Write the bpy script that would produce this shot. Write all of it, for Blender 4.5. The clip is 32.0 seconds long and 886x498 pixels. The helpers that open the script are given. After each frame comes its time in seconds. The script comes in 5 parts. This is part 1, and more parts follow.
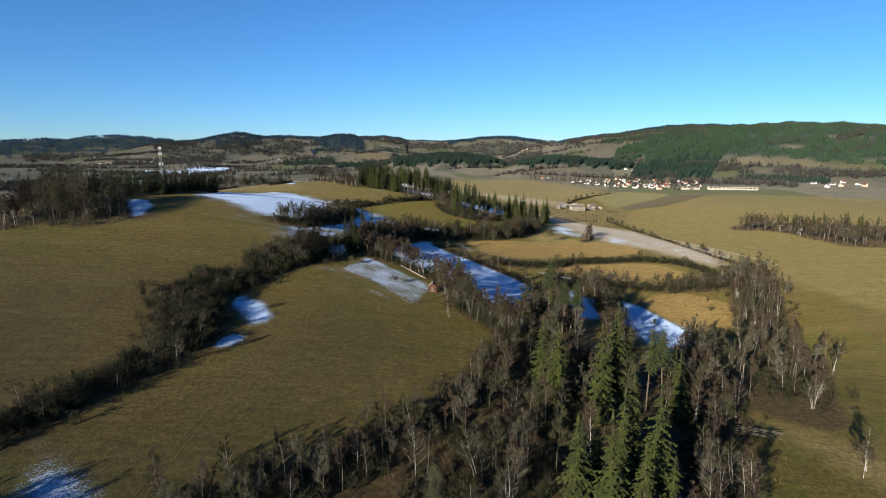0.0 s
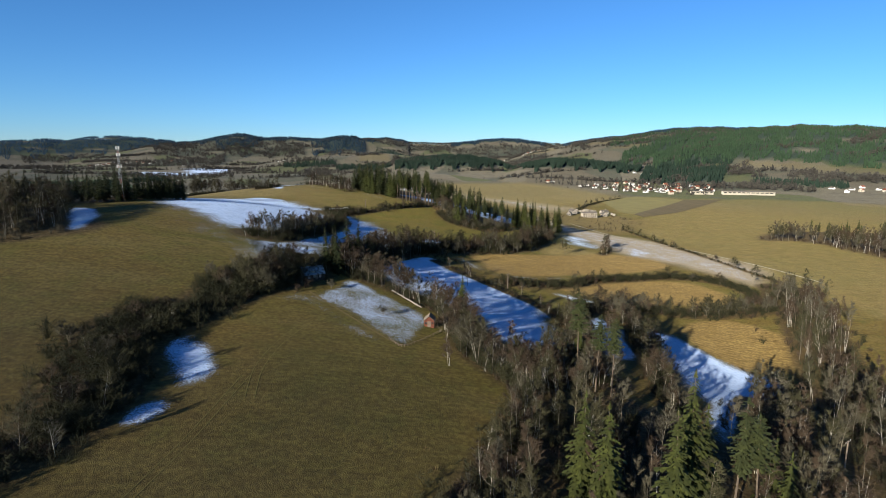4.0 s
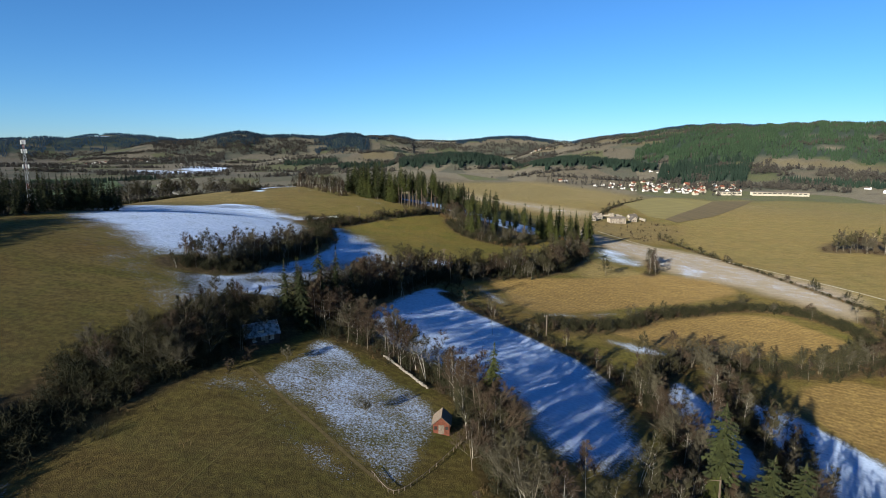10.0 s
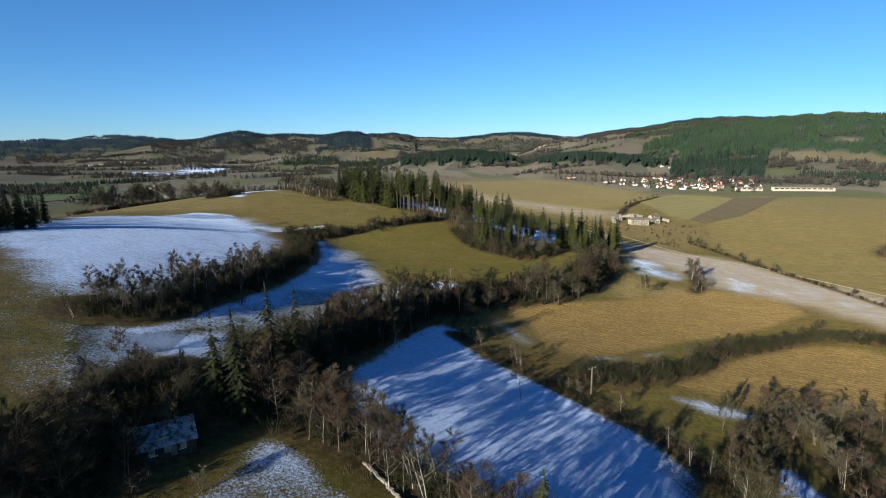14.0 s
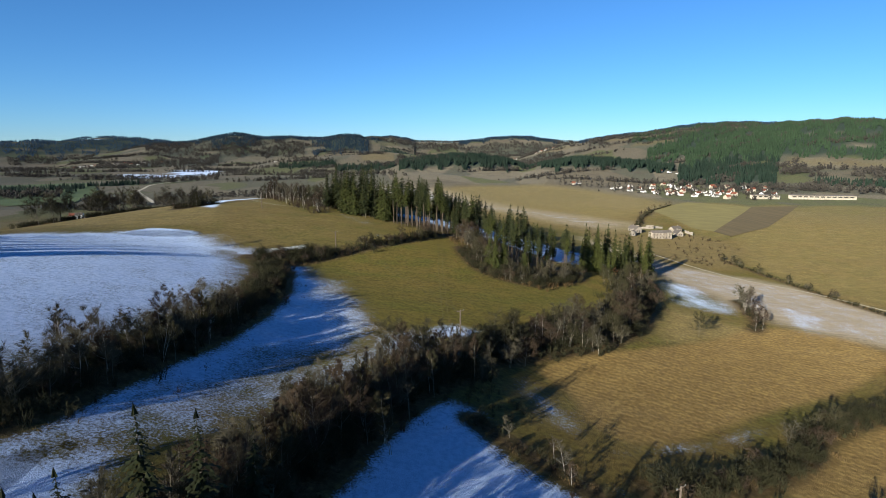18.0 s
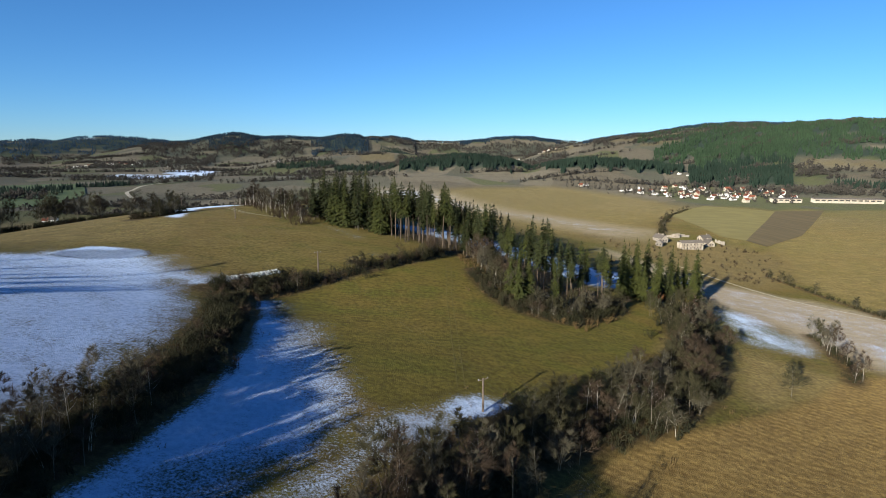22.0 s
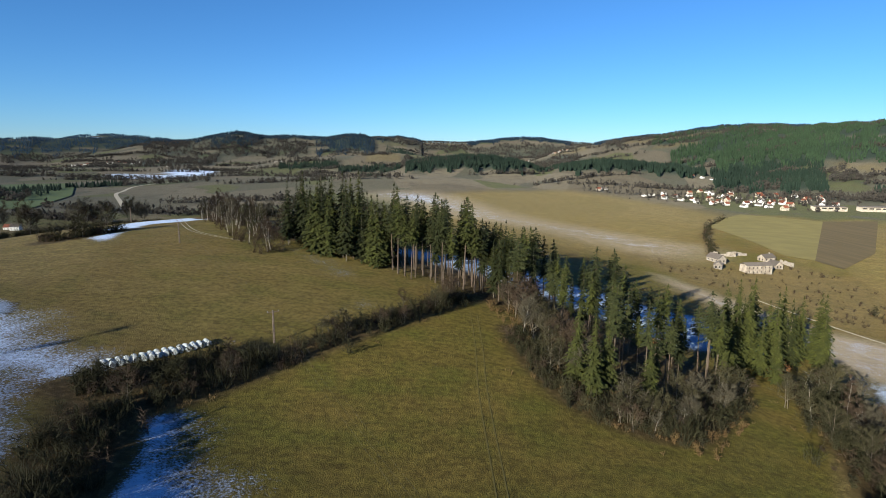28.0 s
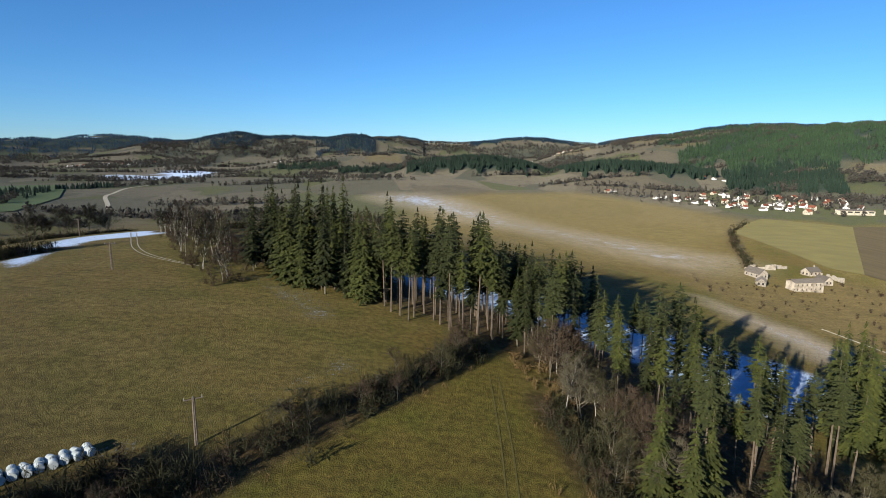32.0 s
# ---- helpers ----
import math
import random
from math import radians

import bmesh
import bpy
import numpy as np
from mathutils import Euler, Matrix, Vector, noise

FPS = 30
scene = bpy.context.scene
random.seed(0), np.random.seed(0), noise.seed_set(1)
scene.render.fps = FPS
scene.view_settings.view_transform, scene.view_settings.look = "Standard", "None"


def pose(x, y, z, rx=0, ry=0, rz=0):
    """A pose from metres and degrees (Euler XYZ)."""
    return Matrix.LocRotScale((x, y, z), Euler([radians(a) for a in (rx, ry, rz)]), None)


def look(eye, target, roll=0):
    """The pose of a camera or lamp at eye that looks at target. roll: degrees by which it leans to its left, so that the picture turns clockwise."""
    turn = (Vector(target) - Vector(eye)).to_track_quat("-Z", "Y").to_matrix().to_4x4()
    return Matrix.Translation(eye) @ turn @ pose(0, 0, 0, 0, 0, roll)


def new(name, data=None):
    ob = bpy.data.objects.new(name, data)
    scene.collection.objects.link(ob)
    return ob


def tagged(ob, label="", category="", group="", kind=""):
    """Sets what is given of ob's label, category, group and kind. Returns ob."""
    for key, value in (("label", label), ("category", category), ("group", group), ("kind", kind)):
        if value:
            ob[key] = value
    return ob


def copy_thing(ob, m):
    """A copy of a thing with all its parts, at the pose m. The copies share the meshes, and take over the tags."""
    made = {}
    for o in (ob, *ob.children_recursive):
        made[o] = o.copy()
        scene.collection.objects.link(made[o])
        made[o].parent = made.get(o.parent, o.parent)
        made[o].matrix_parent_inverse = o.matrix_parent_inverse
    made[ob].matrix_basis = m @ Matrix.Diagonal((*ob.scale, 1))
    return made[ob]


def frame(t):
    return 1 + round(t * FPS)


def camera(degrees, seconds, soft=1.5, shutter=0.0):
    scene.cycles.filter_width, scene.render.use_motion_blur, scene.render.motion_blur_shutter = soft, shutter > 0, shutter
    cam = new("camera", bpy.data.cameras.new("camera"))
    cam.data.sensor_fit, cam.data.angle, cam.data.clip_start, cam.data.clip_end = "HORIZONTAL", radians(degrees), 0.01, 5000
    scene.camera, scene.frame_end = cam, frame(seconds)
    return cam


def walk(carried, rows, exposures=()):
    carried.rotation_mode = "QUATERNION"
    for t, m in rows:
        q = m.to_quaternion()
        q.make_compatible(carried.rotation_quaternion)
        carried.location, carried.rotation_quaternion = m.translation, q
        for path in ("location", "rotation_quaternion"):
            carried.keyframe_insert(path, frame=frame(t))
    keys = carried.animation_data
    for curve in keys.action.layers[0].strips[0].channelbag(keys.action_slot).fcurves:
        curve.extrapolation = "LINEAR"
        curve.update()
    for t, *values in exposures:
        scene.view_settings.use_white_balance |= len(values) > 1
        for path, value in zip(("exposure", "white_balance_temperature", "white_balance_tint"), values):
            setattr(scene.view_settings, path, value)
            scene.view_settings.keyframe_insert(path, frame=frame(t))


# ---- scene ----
def flown(x, y, z, turn, tilt, lean):
    """A camera pose: heading, tilt below the level and lean, in degrees."""
    return pose(x, y, z, 90 + tilt, 0, turn) @ pose(0, 0, 0, 0, 0, lean)


cam = camera(77, 32.0, soft=0.5)
PATH = [
    (0.0, flown(-0.00, 0.00, 81.00, -2.814, -9.952, -0.072)),
    (1.0, flown(1.22, 11.66, 80.90, -2.772, -9.932, 0.031)),
    (2.0, flown(2.28, 23.27, 80.78, -2.764, -9.864, 0.094)),
    (3.0, flown(3.02, 34.92, 80.65, -2.685, -9.789, 0.116)),
    (4.0, flown(3.37, 46.68, 80.51, -2.527, -9.705, 0.136)),
    (7.0, flown(3.32, 83.46, 80.00, -2.132, -9.643, 0.243)),
    (8.0, flown(3.27, 96.30, 79.94, -2.064, -9.715, 0.226)),
    (9.0, flown(3.17, 109.34, 79.93, -2.036, -9.838, 0.208)),
    (10.0, flown(3.23, 122.52, 79.93, -2.036, -9.925, 0.151)),
    (11.0, flown(3.46, 135.90, 79.85, -1.927, -10.027, 0.052)),
    (12.0, flown(3.77, 149.40, 79.70, -1.838, -10.107, -0.121)),
    (13.0, flown(4.00, 162.43, 79.57, -1.724, -10.155, -0.412)),
    (14.0, flown(4.19, 174.71, 79.57, -1.643, -10.173, -0.624)),
    (17.0, flown(2.98, 212.14, 80.13, -1.729, -9.796, -0.216)),
    (18.0, flown(2.81, 224.75, 80.29, -1.836, -9.839, -0.245)),
    (19.0, flown(2.58, 237.35, 80.36, -1.878, -9.837, -0.263)),
    (20.0, flown(2.32, 249.97, 80.36, -1.886, -9.880, -0.240)),
    (21.0, flown(1.97, 262.49, 80.38, -1.831, -9.859, -0.192)),
    (22.0, flown(1.27, 274.83, 80.42, -1.797, -9.814, -0.146)),
    (23.0, flown(0.34, 287.07, 80.45, -1.687, -9.809, -0.048)),
    (24.0, flown(-0.54, 299.35, 80.50, -1.585, -9.765, 0.088)),
    (25.0, flown(-1.24, 311.58, 80.56, -1.430, -9.765, 0.188)),
    (28.0, flown(-1.52, 347.93, 80.86, -1.218, -9.745, 0.234)),
    (29.0, flown(-1.45, 359.51, 80.96, -1.200, -9.739, 0.218)),
    (30.0, flown(-1.45, 370.69, 81.04, -1.115, -9.685, 0.214)),
    (31.0, flown(-1.57, 381.36, 81.12, -1.100, -9.574, 0.220)),
    (32.0, flown(-1.98, 391.50, 81.16, -1.033, -9.710, 0.230)),
]
walk(cam, PATH, [(0.0, 1.12, 5090, 4), (32.0, 1.12, 5090, 4)])

# ---- sky and sun: low winter sun from behind on the left ----
SUN_EL, SUN_AZ = radians(16), radians(53)      # height, and the plan direction in which shadows fall
world = bpy.data.worlds.new("sky")
scene.world = world
world.use_nodes = True
wn = world.node_tree
sky = wn.nodes.new("ShaderNodeTexSky")
sky.sky_type = "NISHITA"
sky.sun_disc = False
sky.sun_elevation = SUN_EL
sky.sun_rotation = math.atan2(-math.cos(SUN_AZ), -math.sin(SUN_AZ))
sky.altitude = 1200
sky.air_density, sky.dust_density, sky.ozone_density = 1.0, 0.0, 5.0
wn.links.new(sky.outputs["Color"], wn.nodes["Background"].inputs["Color"])
wn.nodes["Background"].inputs["Strength"].default_value = 0.055
sun = new("sun", bpy.data.lights.new("sun", "SUN"))
sun.data.energy, sun.data.angle, sun.data.color = 4.8, radians(0.5), (1.0, 0.80, 0.56)
sun.matrix_world = look((math.cos(SUN_AZ) * -100, math.sin(SUN_AZ) * -100, math.tan(SUN_EL) * 100), (0, 0, 0))


# ---- materials ----
def material(name, rough=0.9):
    m = bpy.data.materials.new(name)
    m.use_nodes = True
    b = m.node_tree.nodes["Principled BSDF"]
    b.inputs["Roughness"].default_value = rough
    b.inputs["Specular IOR Level"].default_value = 0.2
    b.inputs["Diffuse Roughness"].default_value = 1.0
    return m, m.node_tree, b


def nd(t, kind, **inputs):
    n = t.nodes.new(kind)
    for k, v in inputs.items():
        n.inputs[k.replace("_", " ")].default_value = v
    return n


def noise_of(t, scale, detail=3.0, stretch=None, rough=0.55):
    g = t.nodes.new("ShaderNodeNewGeometry")
    n = nd(t, "ShaderNodeTexNoise", Scale=scale, Detail=detail, Roughness=rough)
    if stretch:
        mp = t.nodes.new("ShaderNodeMapping")
        mp.inputs["Rotation"].default_value = (0, 0, stretch[0])
        mp.inputs["Scale"].default_value = (stretch[1], stretch[2], 1)
        t.links.new(g.outputs["Position"], mp.inputs["Vector"])
        t.links.new(mp.outputs["Vector"], n.inputs["Vector"])
    else:
        t.links.new(g.outputs["Position"], n.inputs["Vector"])
    return n.outputs["Fac"]


def spread(t, fac, lo, hi, a=0.0, b=1.0):
    n = t.nodes.new("ShaderNodeMapRange")
    n.interpolation_type = "SMOOTHSTEP"
    for k, v in (("From Min", lo), ("From Max", hi), ("To Min", a), ("To Max", b)):
        n.inputs[k].default_value = v
    t.links.new(fac, n.inputs["Value"])
    return n.outputs["Result"]


def mixed(t, fac, a, b, mode="MIX"):
    n = t.nodes.new("ShaderNodeMix")
    n.data_type, n.blend_type = "RGBA", mode
    for s, v in (("Factor", fac), ("A", a), ("B", b)):
        socket = [i for i in n.inputs if i.name == s and (i.type == "RGBA" if s != "Factor" else i.type == "VALUE")][0]
        if isinstance(v, tuple):
            socket.default_value = (*v, 1)
        elif isinstance(v, float):
            socket.default_value = v
        else:
            t.links.new(v, socket)
    return [o for o in n.outputs if o.type == "RGBA"][0]


def calc(t, op, a, b):
    n = t.nodes.new("ShaderNodeMath")
    n.operation = op
    for i, v in enumerate((a, b)):
        if isinstance(v, (int, float)):
            n.inputs[i].default_value = v
        else:
            t.links.new(v, n.inputs[i])
    return n.outputs["Value"]


def plain(name, a, b, scale=1.0, rough=0.9, bump=0.0, by="noise", stretch=None):
    """A two-tone weathered surface; by: noise, object or island decides the tone."""
    m, t, s = material(name, rough)
    fine = noise_of(t, scale, 4.0, stretch)
    col = mixed(t, spread(t, fine, 0.3, 0.7), a, b)
    if by == "object":
        r = t.nodes.new("ShaderNodeObjectInfo").outputs["Random"]
        col = mixed(t, spread(t, r, 0, 1, 0.0, 0.75), col, tuple(0.45 * v for v in a))
    if by == "island":
        r = t.nodes.new("ShaderNodeNewGeometry").outputs["Random Per Island"]
        col = mixed(t, spread(t, r, 0, 1, 0.0, 0.8), col, tuple(0.45 * v for v in a))
    t.links.new(col, s.inputs["Base Color"])
    if bump:
        bp = nd(t, "ShaderNodeBump", Strength=bump, Distance=0.05)
        t.links.new(fine, bp.inputs["Height"])
        t.links.new(bp.outputs["Normal"], s.inputs["Normal"])
    return m


def land_material():
    m, t, s = material("land", 0.95)
    at = t.nodes.new("ShaderNodeAttribute")
    at.attribute_name = "cover"
    sp = t.nodes.new("ShaderNodeSeparateColor")
    t.links.new(at.outputs["Color"], sp.inputs["Color"])
    snow, straw, green, dim_turf = sp.outputs["Red"], sp.outputs["Green"], sp.outputs["Blue"], at.outputs["Alpha"]
    at2 = t.nodes.new("ShaderNodeAttribute")
    at2.attribute_name = "cover_b"
    sp2 = t.nodes.new("ShaderNodeSeparateColor")
    t.links.new(at2.outputs["Color"], sp2.inputs["Color"])
    far, track, shady_litter, tan = sp2.outputs["Red"], sp2.outputs["Green"], sp2.outputs["Blue"], at2.outputs["Alpha"]
    big, mid, fine, grain = noise_of(t, 0.016, 3), noise_of(t, 0.11, 4), noise_of(t, 0.9, 4), noise_of(t, 4.5, 3)
    bands = noise_of(t, 0.06, 3, (0.347, 0.193, 1.232))
    col = mixed(t, spread(t, big, 0.38, 0.62), (0.070, 0.060, 0.010), (0.086, 0.060, 0.013))
    col = mixed(t, spread(t, bands, 0.42, 0.68), col, (0.094, 0.071, 0.018))
    col = mixed(t, spread(t, mid, 0.45, 0.8, 0.0, 0.6), col, (0.066, 0.066, 0.009))
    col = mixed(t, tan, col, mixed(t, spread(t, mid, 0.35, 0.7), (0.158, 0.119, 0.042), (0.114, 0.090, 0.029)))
    # far patchwork of fields
    g = t.nodes.new("ShaderNodeNewGeometry")
    mp = t.nodes.new("ShaderNodeMapping")
    mp.inputs["Rotation"].default_value = (0, 0, 0.5)
    mp.inputs["Scale"].default_value = (1 / 150, 1 / 260, 0)
    t.links.new(g.outputs["Position"], mp.inputs["Vector"])
    vo = nd(t, "ShaderNodeTexVoronoi", Scale=1.0)
    vo.distance = "MANHATTAN"
    t.links.new(mp.outputs["Vector"], vo.inputs["Vector"])
    vs = t.nodes.new("ShaderNodeSeparateColor")
    t.links.new(vo.outputs["Color"], vs.inputs["Color"])
    patch = mixed(t, spread(t, vs.outputs["Red"], 0.2, 0.8), (0.058, 0.056, 0.038), (0.098, 0.085, 0.058))
    patch = mixed(t, spread(t, vs.outputs["Green"], 0.72, 0.74), patch, (0.060, 0.062, 0.026))
    patch = mixed(t, spread(t, vs.outputs["Blue"], 0.80, 0.82), patch, (0.078, 0.067, 0.045))
    patch = mixed(t, spread(t, noise_of(t, 0.03, 5), 0.5, 0.72, 0.0, 0.8), patch, (0.052, 0.044, 0.032))
    col = mixed(t, far, col, patch)
    col = mixed(t, green, col, mixed(t, spread(t, mid, 0.3, 0.75), mixed(t, spread(t, bands, 0.40, 0.66), (0.072, 0.066, 0.009), (0.084, 0.066, 0.011)), mixed(t, spread(t, big, 0.4, 0.6), (0.098, 0.072, 0.014), (0.082, 0.067, 0.011))))
    # mown stubble with swath lines
    g2 = t.nodes.new("ShaderNodeNewGeometry")
    wv = nd(t, "ShaderNodeTexWave", Scale=0.13, Distortion=7.0, Detail=2.0, Detail_Scale=0.35)
    mp2 = t.nodes.new("ShaderNodeMapping")
    mp2.inputs["Rotation"].default_value = (0, 0, -1.1)
    t.links.new(g2.outputs["Position"], mp2.inputs["Vector"])
    t.links.new(mp2.outputs["Vector"], wv.inputs["Vector"])
    lines = calc(t, "MULTIPLY", wv.outputs["Fac"], spread(t, mid, 0.3, 0.6, 0.3, 1.0))
    stub = mixed(t, lines, (0.170, 0.116, 0.036), (0.132, 0.087, 0.024))
    stub = mixed(t, spread(t, bands, 0.5, 0.75, 0.0, 0.6), stub, (0.190, 0.132, 0.046))
    col = mixed(t, straw, col, stub)
    # near meadows: brown turf, darkened further for the weaker light there
    col = mixed(t, dim_turf, col, mixed(t, spread(t, mid, 0.35, 0.7), (0.052, 0.039, 0.011), (0.042, 0.034, 0.010)))
    col = mixed(t, track, col, mixed(t, spread(t, fine, 0.3, 0.7), (0.240, 0.198, 0.138), (0.180, 0.146, 0.098)))
    # brown leaf litter, darkened further to carry the shade under trees
    col = mixed(t, calc(t, "MULTIPLY", shady_litter, spread(t, fine, 0.2, 0.6, 0.5, 1.0)), col,
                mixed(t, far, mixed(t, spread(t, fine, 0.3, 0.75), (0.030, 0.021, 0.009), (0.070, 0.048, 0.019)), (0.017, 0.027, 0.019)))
    col = mixed(t, 1.0, col, mixed(t, spread(t, grain, 0.3, 0.7), (0.82, 0.82, 0.82), (1.15, 1.15, 1.15)), "MULTIPLY")
    col = mixed(t, 1.0, col, mixed(t, spread(t, fine, 0.3, 0.7), (0.72, 0.70, 0.68), (1.25, 1.27, 1.28)), "MULTIPLY")
    col = mixed(t, 1.0, col, mixed(t, spread(t, noise_of(t, 0.35, 5, (0.6, 0.35, 1.6), 0.7), 0.3, 0.7), (0.84, 0.82, 0.80), (1.15, 1.15, 1.13)), "MULTIPLY")
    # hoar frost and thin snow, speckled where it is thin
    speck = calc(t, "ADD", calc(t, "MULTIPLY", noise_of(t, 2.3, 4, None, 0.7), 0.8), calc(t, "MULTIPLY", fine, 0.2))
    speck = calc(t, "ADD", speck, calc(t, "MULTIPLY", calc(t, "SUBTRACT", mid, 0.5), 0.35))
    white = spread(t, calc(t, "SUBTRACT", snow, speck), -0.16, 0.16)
    # snow tone tinted blue to carry the skylight of shaded snow
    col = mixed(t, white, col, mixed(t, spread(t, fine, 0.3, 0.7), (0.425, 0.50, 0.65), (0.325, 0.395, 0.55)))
    t.links.new(col, s.inputs["Base Color"])
    bp = nd(t, "ShaderNodeBump", Strength=0.7, Distance=0.3)
    t.links.new(calc(t, "ADD", calc(t, "MULTIPLY", fine, 0.35), grain), bp.inputs["Height"])
    t.links.new(bp.outputs["Normal"], s.inputs["Normal"])
    return m


LAND = land_material()
BIRCH = plain("birch_bark", (0.44, 0.40, 0.33), (0.20, 0.175, 0.14), 2.2, 0.8, 0.2)
BARK = plain("grey_bark", (0.165, 0.142, 0.100), (0.082, 0.068, 0.046), 2.5, 0.95, 0.3)
PINE_BARK = plain("spruce_bark", (0.080, 0.060, 0.042), (0.125, 0.095, 0.066), 1.2, 0.95, 0.3)
TWIG = plain("olive_twigs", (0.062, 0.055, 0.024), (0.032, 0.028, 0.013), 0.35, 0.95, 0, "island")
TWIG_RED = plain("russet_twigs", (0.070, 0.048, 0.028), (0.036, 0.025, 0.015), 0.35, 0.95, 0, "island")
TWIG_PALE = plain("pale_twigs", (0.100, 0.086, 0.054), (0.050, 0.043, 0.026), 0.35, 0.95, 0, "island")
HEDGE = plain("dense_dark_hedge", (0.044, 0.041, 0.016), (0.019, 0.018, 0.008), 0.35, 0.95, 0, "island")
DRY = plain("dry_grass", (0.154, 0.104, 0.039), (0.096, 0.057, 0.020), 0.5, 0.95, 0, "island")
NEEDLE = plain("spruce_needles", (0.058, 0.062, 0.011), (0.020, 0.024, 0.006), 0.5, 0.85, 0, "island")
NEEDLE_DARK = plain("dark_spruce_needles", (0.026, 0.029, 0.006), (0.011, 0.014, 0.004), 0.5, 0.85, 0, "island")
NEEDLE_PINE = plain("pine_needles", (0.044, 0.048, 0.013), (0.020, 0.024, 0.008), 0.5, 0.85, 0, "island")
FAR_GREEN_NEEDLE = plain("green_far_forest", (0.040, 0.066, 0.030), (0.026, 0.044, 0.022), 0.012, 0.9, 0, "island")
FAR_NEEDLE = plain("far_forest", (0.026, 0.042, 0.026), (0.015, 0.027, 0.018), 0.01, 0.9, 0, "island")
# the blue of distance haze is put into the next two forest colours
HAZED_FARTHEST = plain("hazed_farthest_forest", (0.033, 0.062, 0.104), (0.024, 0.046, 0.080), 0.01, 0.9, 0, "island")
HAZED_FAR = plain("hazed_far_forest", (0.024, 0.042, 0.066), (0.015, 0.029, 0.047), 0.01, 0.9, 0, "island")
FAR_TWIG = plain("far_bare_wood", (0.066, 0.058, 0.047), (0.040, 0.035, 0.028), 0.02, 0.95, 0, "island")
PLASTER = plain("white_plaster", (0.50, 0.45, 0.35), (0.33, 0.28, 0.21), 0.6, 0.9, 0.1)
WHITE = plain("white_wall", (0.66, 0.64, 0.59), (0.55, 0.53, 0.49), 0.3, 0.9)
TILE = plain("red_roof_tile", (0.20, 0.068, 0.036), (0.13, 0.050, 0.030), 1.5, 0.85, 0.2, "object")
SLATE = plain("grey_roof", (0.154, 0.131, 0.108), (0.092, 0.077, 0.065), 1.2, 0.85, 0.2, "object")
PLANK = plain("red_brown_boards", (0.169, 0.058, 0.031), (0.100, 0.035, 0.020), 3.0, 0.85, 0.3)
OLD_WOOD = plain("weathered_wood", (0.185, 0.146, 0.108), (0.108, 0.081, 0.058), 3.0, 0.9, 0.3)
DARK = plain("dark_opening", (0.020, 0.018, 0.016), (0.035, 0.030, 0.026), 2.0, 0.4)
STEEL = plain("galvanised_steel", (0.36, 0.37, 0.38), (0.26, 0.27, 0.28), 1.0, 0.45)
RED_PAINT = plain("red_paint", (0.50, 0.05, 0.03), (0.38, 0.05, 0.03), 1.0, 0.5)
BALE = plain("white_bale_film", (0.52, 0.53, 0.52), (0.40, 0.42, 0.40), 2.0, 0.35, 0.2)
WIRE = plain("dark_cable", (0.05, 0.05, 0.05), (0.03, 0.03, 0.03), 1.0, 0.6)
# cottage roof and wall: the trees' shade is darkened into both colours
SHADED_SNOWY_TILE = plain("shaded_snowy_roof", (0.30, 0.33, 0.38), (0.06, 0.056, 0.052), 1.1, 0.85, 0.3)
SHADED_WALL = plain("shaded_cottage_wall", (0.055, 0.042, 0.032), (0.030, 0.024, 0.019), 2.0, 0.9, 0.3)
OLD_PLASTER = plain("dirty_plaster", (0.36, 0.31, 0.24), (0.19, 0.155, 0.115), 0.5, 0.9, 0.1)
TRACK = plain("worn_track", (0.102, 0.084, 0.026), (0.080, 0.066, 0.017), 1.0, 0.95)
RUST = plain("withered_leaves", (0.26, 0.13, 0.045), (0.15, 0.07, 0.025), 0.8, 0.9, 0, "island")
STONE = plain("rubble_stone", (0.308, 0.269, 0.216), (0.193, 0.162, 0.127), 1.6, 0.95, 0.4)


# ---- building helpers ----
def mesh_of(name, v, f, mat):
    """A mesh from arrays of points and triangles."""
    v, f = np.asarray(v, np.float32).reshape(-1, 3), np.asarray(f, np.int32).reshape(-1, 3)
    me = bpy.data.meshes.new(name)
    me.vertices.add(len(v))
    me.vertices.foreach_set("co", v.ravel())
    me.loops.add(f.size)
    me.loops.foreach_set("vertex_index", f.ravel())
    me.polygons.add(len(f))
    me.polygons.foreach_set("loop_start", np.arange(0, f.size, 3, dtype=np.int32))
    me.polygons.foreach_set("loop_total", np.full(len(f), 3, np.int32))
    me.update(calc_edges=True)
    me.materials.append(mat)
    return me


def part(name, bm, mat, parent, label=""):
    """Links a bmesh or a mesh as one object under a thing or a part."""
    if isinstance(bm, bmesh.types.BMesh):
        me = bpy.data.meshes.new(name)
        bm.to_mesh(me)
        bm.free()
        me.materials.append(mat)
    else:
        me = bm
    ob = new(name, me)
    ob.parent = parent
    return tagged(ob, label)


def box(bm, x0, y0, z0, x1, y1, z1, bevel=0.0):
    b = bmesh.new()
    bmesh.ops.create_cube(b, size=1)
    for v in b.verts:
        v.co = Vector(((x0 + x1) / 2 + v.co.x * (x1 - x0), (y0 + y1) / 2 + v.co.y * (y1 - y0), (z0 + z1) / 2 + v.co.z * (z1 - z0)))
    if bevel:
        bmesh.ops.bevel(b, geom=b.edges[:], offset=bevel, segments=1, affect="EDGES")
    me = bpy.data.meshes.new("tmp")
    b.to_mesh(me)
    b.free()
    bm.from_mesh(me)
    bpy.data.meshes.remove(me)
    return bm


def boxed(*a, bevel=0.0):
    return box(bmesh.new(), *a, bevel=bevel)


